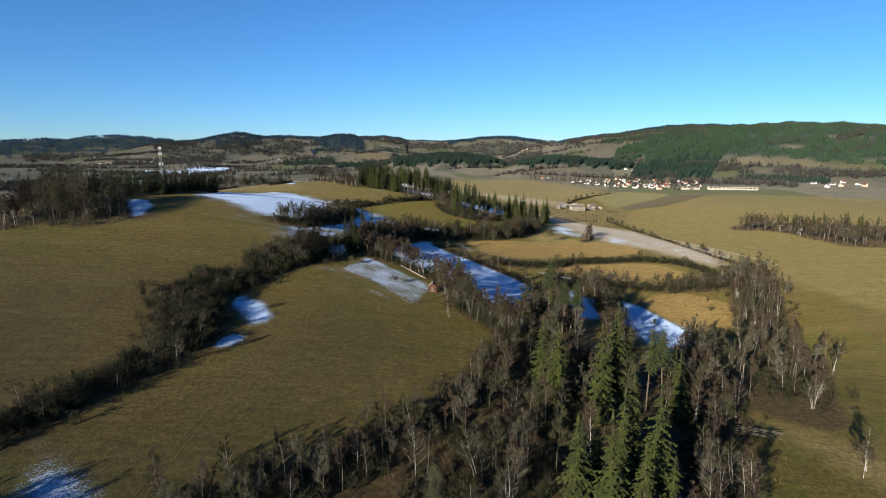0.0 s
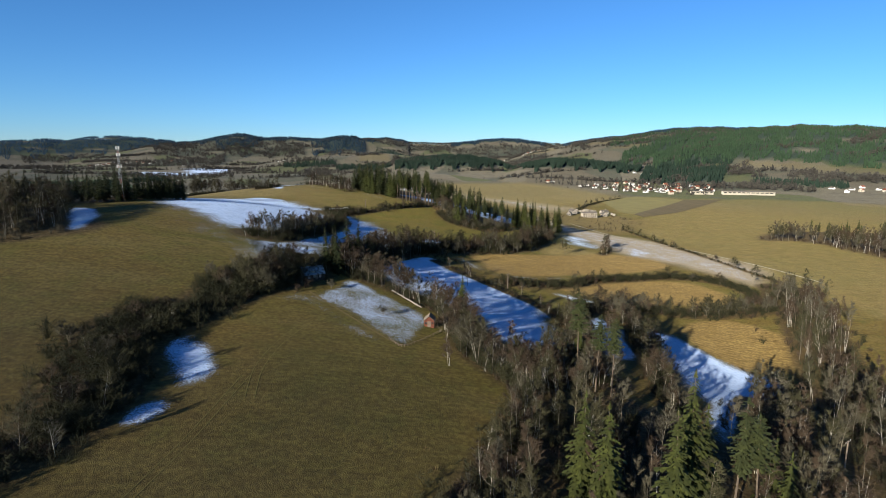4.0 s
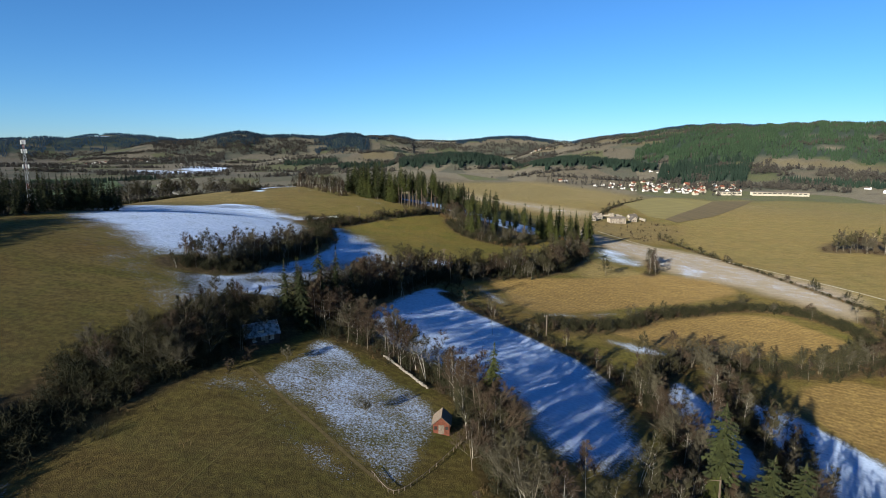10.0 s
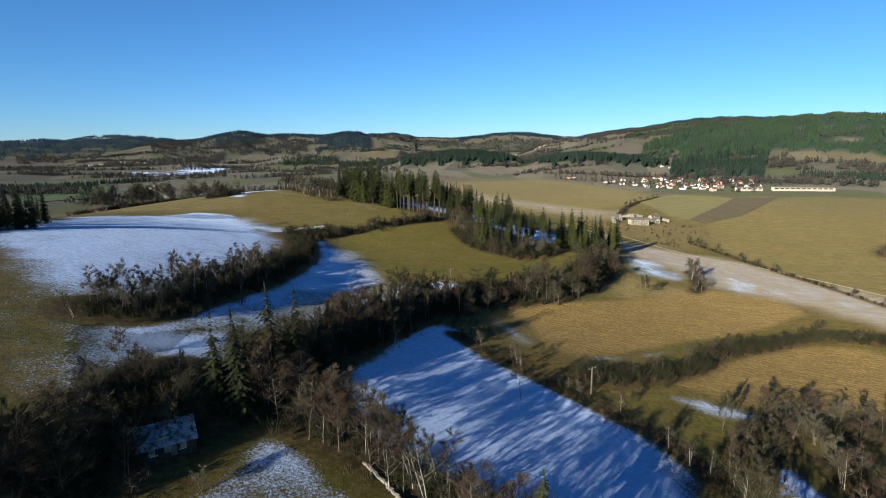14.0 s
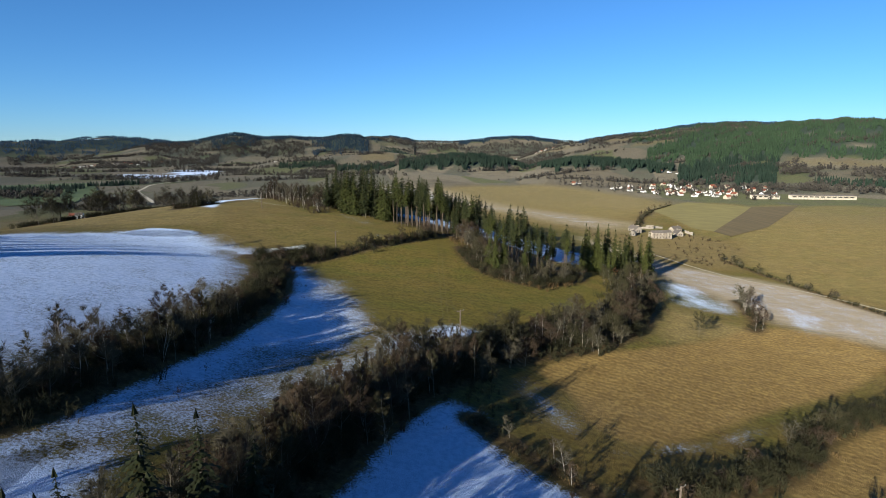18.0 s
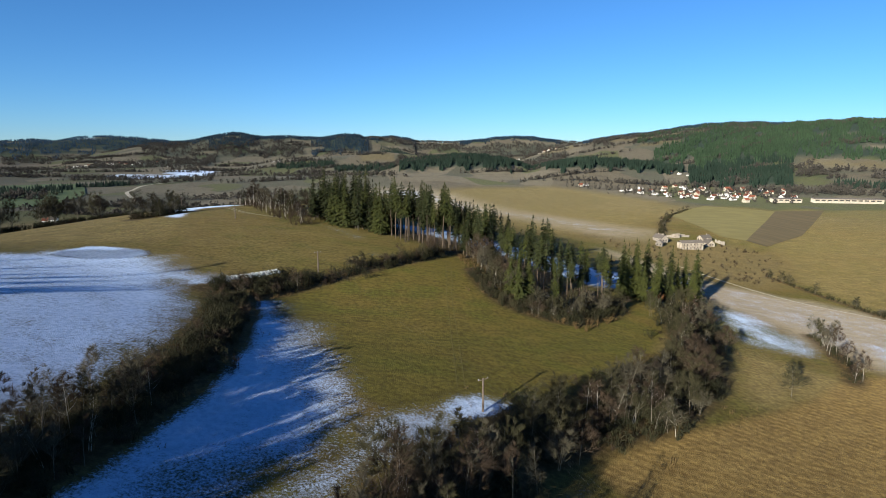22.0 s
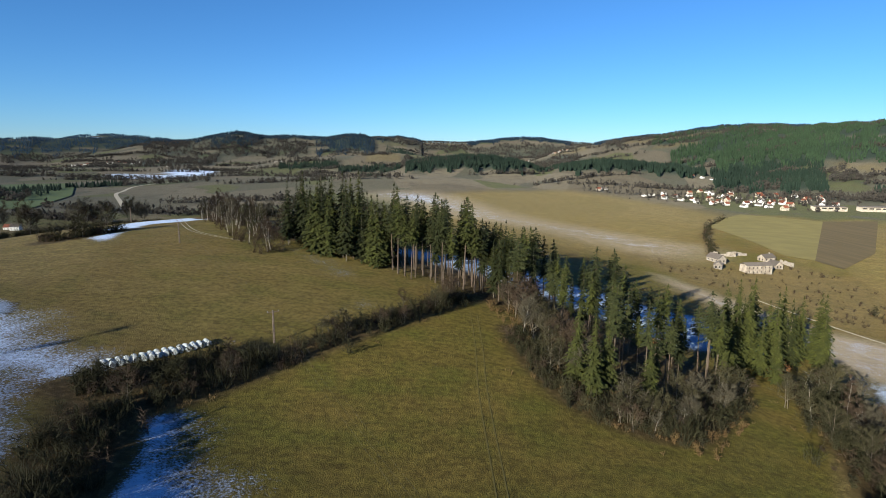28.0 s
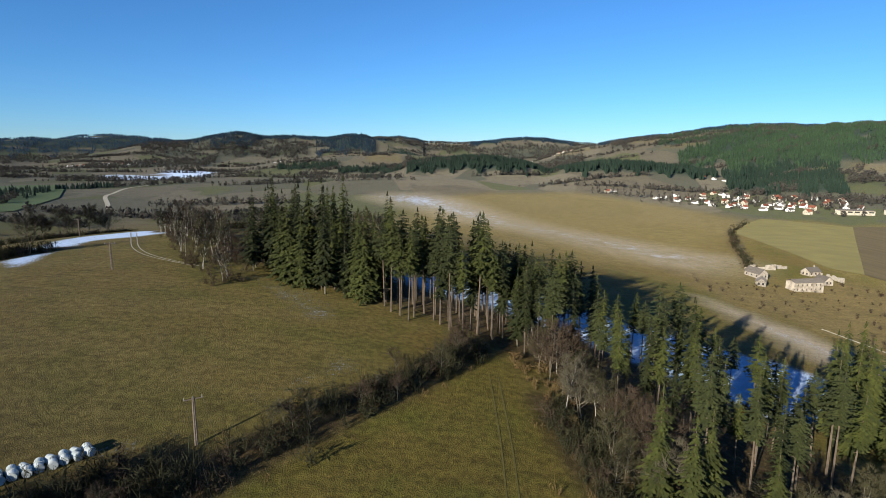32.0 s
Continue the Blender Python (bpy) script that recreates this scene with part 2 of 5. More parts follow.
class Soup:
    """Points and triangles under way to a mesh."""

    def __init__(self):
        self.v, self.f = [], []

    def tri(self, a, b, c):
        n = len(self.v)
        self.v += [a, b, c]
        self.f.append((n, n + 1, n + 2))

    def tube(self, p, q, r0, r1, sides=4):
        d = (q - p).normalized()
        u = d.orthogonal().normalized()
        w = d.cross(u)
        n = len(self.v)
        for o, r in ((p, r0), (q, r1)):
            for k in range(sides):
                a = 2 * math.pi * k / sides
                self.v.append(o + (u * math.cos(a) + w * math.sin(a)) * r)
        for k in range(sides):
            k2 = (k + 1) % sides
            self.f += [(n + k, n + k2, n + sides + k2), (n + k, n + sides + k2, n + sides + k)]

    def mesh(self, name, mat):
        return mesh_of(name, [tuple(v) for v in self.v], self.f, mat)

    def arrays(self):
        return np.array([tuple(v) for v in self.v], np.float32), np.array(self.f, np.int32)


# ---- the lie of the land ----
RISES = {0: (130, (10.6, 14.0, 7.1, -0.3, -4.1)), 150: (110, (5.9, -8.7, 0.4, 10.7, -0.6)), 300: (110, (13.6, 28.1, 24.2, -7.5, -2.8)),
         450: (110, (7.8, 9.5, 1.0, 11.4, 1.8)), 600: (120, (-0.3, 12.5, 19.1, 13.9, -10.4)), 780: (150, (3.6, 9.0, 4.1, 2.0, 10.8))}
COLUMNS = (-330, -190, -80, 20, 110)
HILLS = [  # x, y, breadth, depth, height
    (-330, 1750, 300, 200, 14), (-60, 1650, 170, 120, 16), (-900, 2500, 500, 400, 10),
    (-44, 434, 30, 30, -4.5), (-32, 350, 26, 30, -4.5), (-100, 462, 40, 30, -3.2), (132, 233, 30, 30, -7.0), (53, 284, 22, 22, -2.5), (33, 372, 16, 16, -2.5), (-64, 205, 18, 18, -2.5)]
HUB = (2, 250)          # the far ridges lie in rings round this spot
RIDGES = [  # range, slope towards the valley, slope behind, crest: bearing in degrees east of north and height
    (4450, 420, 200, ((-42, 110), (-38, 142), (-36, 153), (-33.8, 166), (-32.3, 157), (-30.7, 183), (-28.6, 192), (-26.5, 184), (-24.3, 166), (-22.4, 142), (-19, 60))),
    (3600, 430, 300, ((-32, 40), (-28.3, 92), (-26.5, 117), (-25.2, 133), (-22.4, 143), (-21.4, 156), (-19.7, 180), (-18.3, 198), (-16.9, 182), (-15.4, 169), (-13.8, 179), (-10.6, 167), (-9, 178), (-7.9, 192), (-6.5, 181), (-5.4, 150), (-4, 110), (-1, 40))),
    (3950, 430, 300, ((-10, 70), (-7.3, 148), (-5.7, 177), (-3.4, 188), (-1.7, 173), (-0.9, 155), (0.6, 153), (2.8, 146), (4.6, 157), (6.8, 174), (8.8, 185), (10.7, 180), (12.1, 164), (14.1, 148), (16.2, 138), (20, 60))),
    (3000, 620, 400, ((9, 40), (12, 90), (14.1, 114), (15.7, 127), (17.3, 143), (19.9, 161), (21.9, 168), (24.3, 190), (26.2, 201), (28.1, 206), (30.3, 205), (32.9, 196), (34.6, 184), (36.6, 164), (41, 80))),
    (2600, 560, 400, ((24, 60), (28.2, 129), (30.8, 158), (33.3, 178), (35.7, 183), (38, 188), (39.7, 181), (41.5, 183), (44.1, 171), (47.1, 143), (54, 60))),
    (2450, 240, 300, ((-18, 20), (-14, 50), (-11, 62), (-7, 72), (-4, 84), (-1, 70), (2, 50), (6, 20))),
    (1900, 190, 300, ((-5, 20), (-2.5, 46), (0, 62), (3, 70), (6, 66), (8.5, 52), (11, 24))),
    (1720, 220, 300, ((10, 20), (12.5, 44), (15.5, 58), (18.5, 56), (22, 46), (26, 24)))]


def ring(x, y):
    """Bearing in degrees and range of a place, seen from the hub."""
    return np.degrees(np.arctan2(x - HUB[0], y - HUB[1])), np.hypot(x - HUB[0], y - HUB[1])


def lie(x, y):
    x, y = np.asarray(x, np.float64), np.asarray(y, np.float64)
    z = np.zeros(np.broadcast(x, y).shape)
    for cy, (s, row) in RISES.items():
        for cx, h in zip(COLUMNS, row):
            z = z + h * np.exp(-((x - cx) ** 2 + (y - cy) ** 2) / (2 * s * s))
    for cx, cy, sx, sy, h in HILLS:
        z = z + h * np.exp(-((x - cx) ** 2 / (2 * sx * sx) + (y - cy) ** 2 / (2 * sy * sy)))
    bearing, r = ring(x, y)
    k = np.clip((r - 1500) / 2300, 0, 1)
    z = z + 22 * k * k * (3 - 2 * k)
    k = np.clip((np.hypot(x, y - 300) - 700) / 900, 0, 1)
    z = z + k * 3.5 * (np.sin(x / 170 + 1.3) * np.cos(y / 210) + np.sin(x / 390 - y / 310))
    for far, front, back, crest in RIDGES:
        height = np.interp(bearing, [c[0] for c in crest], [c[1] for c in crest], left=0, right=0)
        d = (r - far) / np.where(r < far, front, back)
        height = height * (1 + 0.025 * np.sin(bearing * 3.1 + r / 210) * np.abs(np.tanh(d * 2)))
        z = z + np.maximum(height - z, 0) * np.exp(-0.5 * d * d)
    return z


def ground_z(x, y):
    return float(lie(x, y))


def smooth(points, closed=True, per=5):
    """A rounded outline through the given corners."""
    p = np.array(points, np.float64)
    n, out = len(p), []
    for i in range(n if closed else n - 1):
        a, b, c, d = (p[(i + k) % n] if closed else p[min(max(i + k, 0), n - 1)] for k in (-1, 0, 1, 2))
        for j in range(per):
            s = j / per
            out.append(0.5 * (2 * b + (c - a) * s + (2 * a - 5 * b + 4 * c - d) * s * s + (3 * b - a - 3 * c + d) * s ** 3))
    if not closed:
        out.append(p[-1])
    return np.array(out)


def depth_in(x, y, outline):
    """How deep points lie inside an outline, in metres (below zero: outside)."""
    inside, best = np.zeros(x.shape, bool), np.full(x.shape, 1e9)
    for (ax, ay), (bx, by) in zip(outline, np.roll(outline, -1, 0)):
        cross = ((ay > y) != (by > y)) & (x < (bx - ax) * (y - ay) / (by - ay + 1e-12) + ax)
        inside ^= cross
        dx, dy = bx - ax, by - ay
        s = np.clip(((x - ax) * dx + (y - ay) * dy) / (dx * dx + dy * dy + 1e-12), 0, 1)
        best = np.minimum(best, np.hypot(x - ax - s * dx, y - ay - s * dy))
    return np.where(inside, best, -best)


def off_line(x, y, line):
    best = np.full(x.shape, 1e9)
    for (ax, ay), (bx, by) in zip(line[:-1], line[1:]):
        dx, dy = bx - ax, by - ay
        s = np.clip(((x - ax) * dx + (y - ay) * dy) / (dx * dx + dy * dy + 1e-12), 0, 1)
        best = np.minimum(best, np.hypot(x - ax - s * dx, y - ay - s * dy))
    return best


# ---- fields: outlines in plan ----
RIVER_MEADOW = [(-7, 325), (0, 335), (9, 341), (18, 328), (28, 318), (39, 313), (50, 300), (60, 290), (58, 268), (55, 245), (51, 231), (34, 227), (28, 242), (20, 256), (8, 262), (-4, 270), (-14, 282), (-16, 297)]
BEND_MEADOW = [(88, 274), (104, 278), (117, 275), (124, 258), (137, 243), (128, 224), (113, 203), (84, 174), (82, 181), (90, 206), (94, 235), (90, 254)]
RIVER_STRIP = [(70, 317), (81, 319), (108, 309), (100, 303), (84, 308)]
FROST_FAN = [(-74, 590), (-56, 551), (-33, 535), (-20, 516), (-37, 516), (-52, 536), (-66, 566)]
HEDGE_FROST = [(-54, 462), (-44, 462), (-34, 471), (-24, 482), (-14, 494), (-20, 499), (-32, 486), (-44, 473)]
THIN_SNOW = [(-118, 478), (-103, 477), (-88, 470), (-72, 462), (-58, 448), (-60, 432), (-90, 440), (-118, 455)]
MIDDLE_FIELD = [(28, 1400), (267, 1462), (397, 1097), (245, 845), (200, 760), (137, 700), (60, 690), (0, 760), (-40, 1100)]
WHITE_HILL = [(-135, 337), (-150, 395), (-170, 450), (-144, 467), (-100, 478), (-80, 462), (-66, 440), (-56, 420), (-51, 395), (-52, 370), (-55, 348), (-58, 330), (-64, 312), (-74, 302), (-70, 296), (-61, 292), (-51, 300), (-45, 303), (-46, 288), (-54, 268), (-60, 266), (-69, 277), (-76, 289), (-88, 301), (-104, 314), (-123, 327)]
HEDGE_SNOW = [(-50, 434), (-44, 437), (-28, 410), (-19, 390), (-13, 375), (-15, 360), (-26, 354), (-30, 342), (-34, 328), (-37, 314), (-45, 306), (-50, 296), (-52, 279), (-58, 270), (-70, 288), (-66, 296), (-60, 303), (-56, 314), (-53, 327), (-48, 345), (-44, 368), (-43, 395)]
HEDGE_DRIFT = [(-70, 201), (-63, 209), (-61, 201), (-52, 195), (-48, 184), (-53, 174), (-60, 186)]
CORNER_SNOW = [(-88, 113), (-79, 117), (-72, 108), (-60, 100), (-53, 90), (-60, 80), (-72, 84), (-79, 104)]
YARD = [(-33, 241), (-29, 254), (-24, 263), (-17, 263), (-9, 257), (3, 247), (6, 236), (4, 220), (-2, 209), (-9, 216), (-19, 226)]
BANK_SNOW = [(118, 505), (132, 514), (146, 510), (147, 491), (146, 464), (138, 450), (122, 449), (112, 456), (112, 475)]
FOOT_SNOW = [(2, 382), (11, 390), (20, 389), (17, 380), (6, 377)]
STREAM_SNOW = [(70, 286), (84, 290), (90, 276), (86, 262), (88, 248), (80, 236), (72, 236), (73, 258)]
SHADED_SNOW = [(-50, 434), (-44, 437), (-34, 413), (-29, 390), (-28, 370), (-34, 350), (-40, 330), (-48, 312), (-56, 300), (-66, 291), (-66, 296), (-60, 303), (-56, 314), (-53, 327), (-48, 345), (-44, 368), (-43, 395)]
WEST_FROST = [(-101, 314), (-86, 302), (-76, 291), (-66, 280), (-58, 267), (-66, 261), (-82, 276), (-97, 292), (-113, 308)]
SMALL_DRIFT = [(-60, 160), (-54, 167), (-52, 162), (-57, 157)]
ALDER_SNOW = [(-46, 302), (-38, 300), (-29, 316), (-21, 332), (-9, 348), (4, 364), (13, 377), (4, 385), (-10, 382), (-26, 352), (-38, 326)]
SADDLE_SNOW = [(-76, 293), (-62, 286), (-46, 284), (-38, 290), (-42, 304), (-52, 300), (-66, 293)]
FIELD_FRINGE = [(78, 488), (90, 499), (100, 492), (94, 472), (82, 448), (75, 437), (72, 440), (79, 455), (87, 471), (91, 484), (80, 483)]
PALE_SNOW = [(175, 497), (184, 482), (193, 462), (178, 440), (163, 430), (152, 434), (149, 450), (160, 472)]
FROST_EDGE = [(42, 332), (50, 336), (67, 344), (92, 357), (90, 353), (70, 341), (54, 333)]
GLADE_GOLD = [(90, 140), (104, 134), (122, 118), (116, 100), (104, 112), (94, 128)]
BIRCH_DRIFT = [(-136, 273), (-152, 302), (-149, 307), (-140, 305), (-135, 292), (-133, 283)]
DIM_MEADOW = [(-80, 20), (-66, 108), (-56, 160), (-48, 205), (-34, 225), (-14, 204), (4, 195), (18, 170), (0, 130), (-20, 100), (0, 20)]
DIM_WEST = [(-300, 40), (-90, 90), (-74, 150), (-72, 200), (-84, 222), (-130, 215), (-300, 230)]
GOLD_BANK = [(84, 408), (97, 438), (110, 450), (120, 442), (134, 436), (128, 424), (106, 416), (94, 406)]
CORNER_FROST = [(22, 360), (31, 364), (37, 352), (39, 338), (32, 333), (26, 342)]
HILL_DRIFT = [(-126, 464), (-121, 478), (-103, 480), (-97, 470), (-112, 460)]
HOLLOW_SNOW = [(-121, 544), (-136, 575), (-146, 612), (-125, 628), (-104, 618), (-110, 602), (-124, 588), (-120, 564), (-115, 541)]
COPSE_SNOW = [(-24, 562), (8, 548), (40, 530), (72, 506), (100, 513), (120, 528), (104, 550), (60, 562), (20, 576)]
VALLEY_SNOW = [(-945, 2364), (-776, 2376), (-708, 2166), (-744, 2053), (-850, 2174)]
VALLEY_SNOW_LOW = [(-1071, 2190), (-935, 2197), (-744, 2053), (-830, 1980), (-985, 2051)]
YARD_FROST = [(-45, 233), (-39, 244), (-32, 238), (-21, 226), (-12, 216), (-5, 209), (-12, 208), (-27, 222), (-35, 231)]
HILL_GRASS = [(-150, 490), (-60, 440), (-36, 466), (-8, 500), (-30, 530), (-70, 545), (-110, 610), (-135, 560)]
VALLEY_GREEN = [(-1090, 1700), (-1000, 1790), (-920, 1800), (-790, 1600), (-664, 1390), (-575, 1160), (-640, 1100), (-720, 1160), (-900, 1420)]
MEADOW_FROST = [(-32, 421), (-16, 396), (-5, 385), (10, 391), (22, 390), (17, 378), (0, 374), (-14, 366), (-22, 380), (-27, 398)]
FROST_BELT = [(-131, 1390), (-52, 1440), (45, 1368), (110, 1091), (142, 892), (182, 805), (215, 772), (200, 730), (144, 705), (85, 779), (40, 949), (-25, 1162), (-100, 1299)]
STRAW_UPPER = [(34, 372), (48, 384), (72, 396), (107, 416), (141, 440), (172, 436), (176, 416), (160, 402), (129, 381), (104, 368), (84, 356), (62, 342), (48, 337), (40, 344), (40, 356), (37, 364)]
STRAW_MIDDLE = [(78, 329), (107, 351), (141, 369), (168, 371), (178, 354), (180, 335), (160, 326), (136, 322), (110, 314), (92, 318), (84, 323)]
STRAW_LOWER = [(122, 284), (134, 296), (156, 300), (170, 279), (168, 262), (151, 250), (136, 245), (128, 254), (121, 270)]
GREEN_FIELD = [(-46, 437), (-32, 455), (-20, 470), (0, 494), (12, 510), (18, 483), (21, 464), (26, 452), (36, 446), (49, 447), (61, 458), (74, 474), (88, 497), (99, 492), (92, 472), (74, 441), (54, 418), (35, 400), (22, 391), (8, 384), (-6, 380), (-13, 384), (-20, 402), (-31, 420)]
PLOUGHED = [(274, 735), (467, 1001), (536, 1003), (351, 776), (276, 709)]
FAR_GREEN = [(302, 946), (340, 1010), (414, 1085), (467, 1001), (274, 735), (262, 752), (280, 840)]
PALE_WAY = [(120, 640), (143, 604), (158, 572), (186, 552), (211, 530), (226, 480), (245, 425), (215, 375), (200, 395), (180, 430), (152, 452), (140, 500), (125, 543)]
RIGHT_FIELD = [(235, 330), (235, 420), (222, 560), (260, 680), (420, 900), (620, 1000), (900, 700), (700, 250), (300, 200)]
TAN_SLOPE = [(-330, 640), (-190, 640), (-125, 560), (-100, 500), (-150, 480), (-260, 520)]
RUIN_WASTE = [(132, 708), (171, 690), (204, 700), (245, 718), (260, 660), (222, 600), (190, 575), (166, 590), (135, 650)]
SHADY_FLOORS = [  # floors of woods, leaf litter with understory shade in its colour
    [(-60, 560), (-62, 590), (20, 552), (45, 530), (62, 505), (75, 478), (50, 452), (34, 456), (26, 480), (14, 516)],
    [(-30, 96), (-10, 112), (20, 150), (43, 192), (60, 200), (80, 175), (110, 200), (100, 165), (84, 135), (62, 110), (50, 60), (-30, 70)],
    [(-240, 305), (-167, 316), (-147, 326), (-138, 350), (-125, 358), (-131, 385), (-150, 440), (-260, 440)], [(-190, 255), (-162, 255), (-144, 254), (-129, 270), (-129, 286), (-190, 312)],
    [(326, 560), (365, 541), (372, 477), (382, 450), (520, 430), (540, 560), (400, 610)]]
HEDGES = {  # a line, its half width
    "west": ([(-88, 108), (-80, 128), (-73, 142), (-68, 152), (-66, 164), (-68, 178), (-73, 196), (-66, 214), (-56, 232), (-45, 250), (-36, 266)], 6.5),
    "west_thicket": ([(-72, 156), (-74, 172), (-80, 190), (-80, 204), (-72, 214)], 9.0),
    "cottage_wood": ([(-66, 226), (-58, 244), (-51, 262), (-43, 278)], 8.0),
    "hill": ([(-75, 299), (-66, 300), (-60, 309), (-57, 326), (-53, 346), (-48, 370), (-47, 398), (-52, 424), (-57, 436)], 6.2),
    "hill_east": ([(-56, 436), (-48, 442), (-40, 452), (-32, 462), (-24, 471), (-12, 485), (-2, 498), (8, 513)], 3.6),
    "alder": ([(-34, 276), (-25, 289), (-19, 304), (-13, 320), (-5, 338), (4, 352), (14, 363)], 7.0),
    "bank": ([(12, 334), (22, 325), (37, 313), (48, 306), (60, 295), (66, 278), (64, 262)], 2.6),
    "between": ([(46, 320), (70, 328), (90, 341), (105, 355), (130, 368), (155, 380), (176, 381), (190, 370), (195, 352), (189, 336)], 3.8),
    "upper": ([(18, 374), (34, 386), (52, 396), (68, 410), (82, 430), (93, 456), (103, 488)], 8.6),
    "yard": ([(36, 186), (27, 198), (19, 212), (17, 228), (14, 246), (-3, 262), (-20, 270), (-33, 279)], 4.0),
    "riverside": ([(36, 190), (44, 199), (52, 204), (62, 206)], 7.0),
    "river": ([(66, 268), (78, 290), (92, 304), (112, 308), (132, 306), (152, 309), (172, 314), (190, 322)], 5.0),
    "river_low": ([(58, 218), (63, 234), (66, 250), (66, 264), (70, 276)], 3.2),
    "east": ([(112, 150), (130, 180), (146, 210), (164, 244), (185, 285), (206, 325), (222, 365)], 13.0),
    "south": ([(-44, 86), (-24, 95), (-4, 113), (10, 132), (23, 155), (34, 178)], 7.0),
    "thicket": ([(70, 122), (82, 146), (98, 178), (116, 210)], 10.0),
    "birch_belt": ([(52, 84), (60, 100), (68, 120), (78, 140), (88, 168)], 6.0),
    "copse_south": ([(0, 86), (20, 108), (36, 132), (48, 160), (54, 182)], 14.0),
    "stream": ([(232, 376), (228, 420), (224, 470), (218, 520), (214, 575), (212, 605)], 1.8),
    "lane": ([(197, 730), (225, 790), (247, 842), (280, 905), (310, 960), (368, 1039)], 3.0),
    "bend": ([(98, 292), (97, 276), (92, 258), (90, 240), (84, 222), (78, 205), (75, 188)], 4.0),
    "copse_edge": ([(20, 492), (25, 464), (34, 452), (48, 450), (60, 460), (74, 476)], 3.5),
    "hilltop": ([(-138, 545), (-132, 560), (-126, 572)], 5.0),
    "ridge": ([(-112, 622), (-90, 640), (-60, 660), (-20, 690)], 6.0),
    "left_slope": ([(-222, 536), (-210, 575), (-206, 620), (-200, 670), (-180, 720)], 6.0),
    "bank_trees": ([(133, 434), (139, 440), (144, 452), (149, 466), (152, 480)], 2.6),
    "hill_corner": ([(-64, 441), (-55, 447), (-47, 454.5), (-39, 462)], 4.4),
    # added mostly out of view to cast shade on the corner snow
    "added_shade_hedge": ([(-125, 50), (-108, 58), (-95, 66), (-84, 74), (-75, 79)], 5.0),
}


WOODS = [  # far woods: bearings from and to, ranges from and to, trees, kind
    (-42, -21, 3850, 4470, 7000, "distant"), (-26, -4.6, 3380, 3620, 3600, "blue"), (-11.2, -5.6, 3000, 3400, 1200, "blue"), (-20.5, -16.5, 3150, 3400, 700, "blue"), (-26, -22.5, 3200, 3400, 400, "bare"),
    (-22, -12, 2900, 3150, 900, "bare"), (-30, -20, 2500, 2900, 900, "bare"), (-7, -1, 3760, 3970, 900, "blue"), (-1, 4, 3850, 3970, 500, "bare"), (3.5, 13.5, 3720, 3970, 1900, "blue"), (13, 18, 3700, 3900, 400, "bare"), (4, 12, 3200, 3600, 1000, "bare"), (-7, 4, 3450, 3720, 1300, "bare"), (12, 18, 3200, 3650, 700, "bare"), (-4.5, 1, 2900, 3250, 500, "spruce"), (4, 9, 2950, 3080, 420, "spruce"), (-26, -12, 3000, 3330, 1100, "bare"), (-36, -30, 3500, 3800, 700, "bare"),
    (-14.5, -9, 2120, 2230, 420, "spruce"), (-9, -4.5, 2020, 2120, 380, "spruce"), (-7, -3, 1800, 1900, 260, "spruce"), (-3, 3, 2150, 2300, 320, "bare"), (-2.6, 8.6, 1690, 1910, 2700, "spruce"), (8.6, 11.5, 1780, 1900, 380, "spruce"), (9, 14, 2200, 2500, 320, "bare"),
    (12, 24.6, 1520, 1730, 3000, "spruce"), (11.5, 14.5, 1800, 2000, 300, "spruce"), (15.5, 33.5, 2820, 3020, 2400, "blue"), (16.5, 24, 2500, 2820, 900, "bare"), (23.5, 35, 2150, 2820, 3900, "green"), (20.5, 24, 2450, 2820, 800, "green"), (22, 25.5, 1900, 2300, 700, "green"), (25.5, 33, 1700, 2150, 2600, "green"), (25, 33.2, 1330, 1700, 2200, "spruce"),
    (31.5, 50, 2050, 2640, 5200, "green"), (31.5, 50, 1720, 2050, 2600, "green"), (33, 50, 1440, 1560, 700, "bare"), (36, 44, 1300, 1360, 260, "spruce"), (-46, -31.2, 1380, 1560, 900, "spruce"), (-44, -33, 1240, 1380, 350, "bare"), (-31, -27, 1560, 1640, 150, "spruce"), (-27, -19, 1560, 1640, 160, "bare"), (26, 42, 1180, 1240, 300, "bare")]
CLEARINGS = [  # open fields between the woods, in the same terms
    (33.5, 50, 1600, 1690), (18, 26.5, 2560, 2680), (20.5, 24.5, 2380, 2460), (-6.5, -3, 2200, 2420), (11.5, 15, 2560, 2800)]
FAR_SNOW = [(-30.4, -28.7, 4250, 4290, 0.8), (-28.4, -27.0, 4120, 4150, 0.7), (-29.8, -28.8, 4010, 4035, 0.8)]


def wooded(x, y):
    """Where far woods stand: gaps and rides lie between."""
    return np.sin(x / 90 + 2 * np.sin(y / 160)) * np.sin(y / 55 + x / 240) < 0.80


# ---- ground: one sheet to the skyline ----
def steps(lo, hi, fine, start, end):
    out, s = [], fine
    v = lo
    while v > start:
        v -= s
        s *= 1.09
        out.append(v)
    out = out[::-1] + list(np.arange(lo, hi, fine))
    s, v = fine, hi
    while v < end:
        out.append(v)
        v += s
        s = min(s * 1.05, 42)
    return np.array(out)


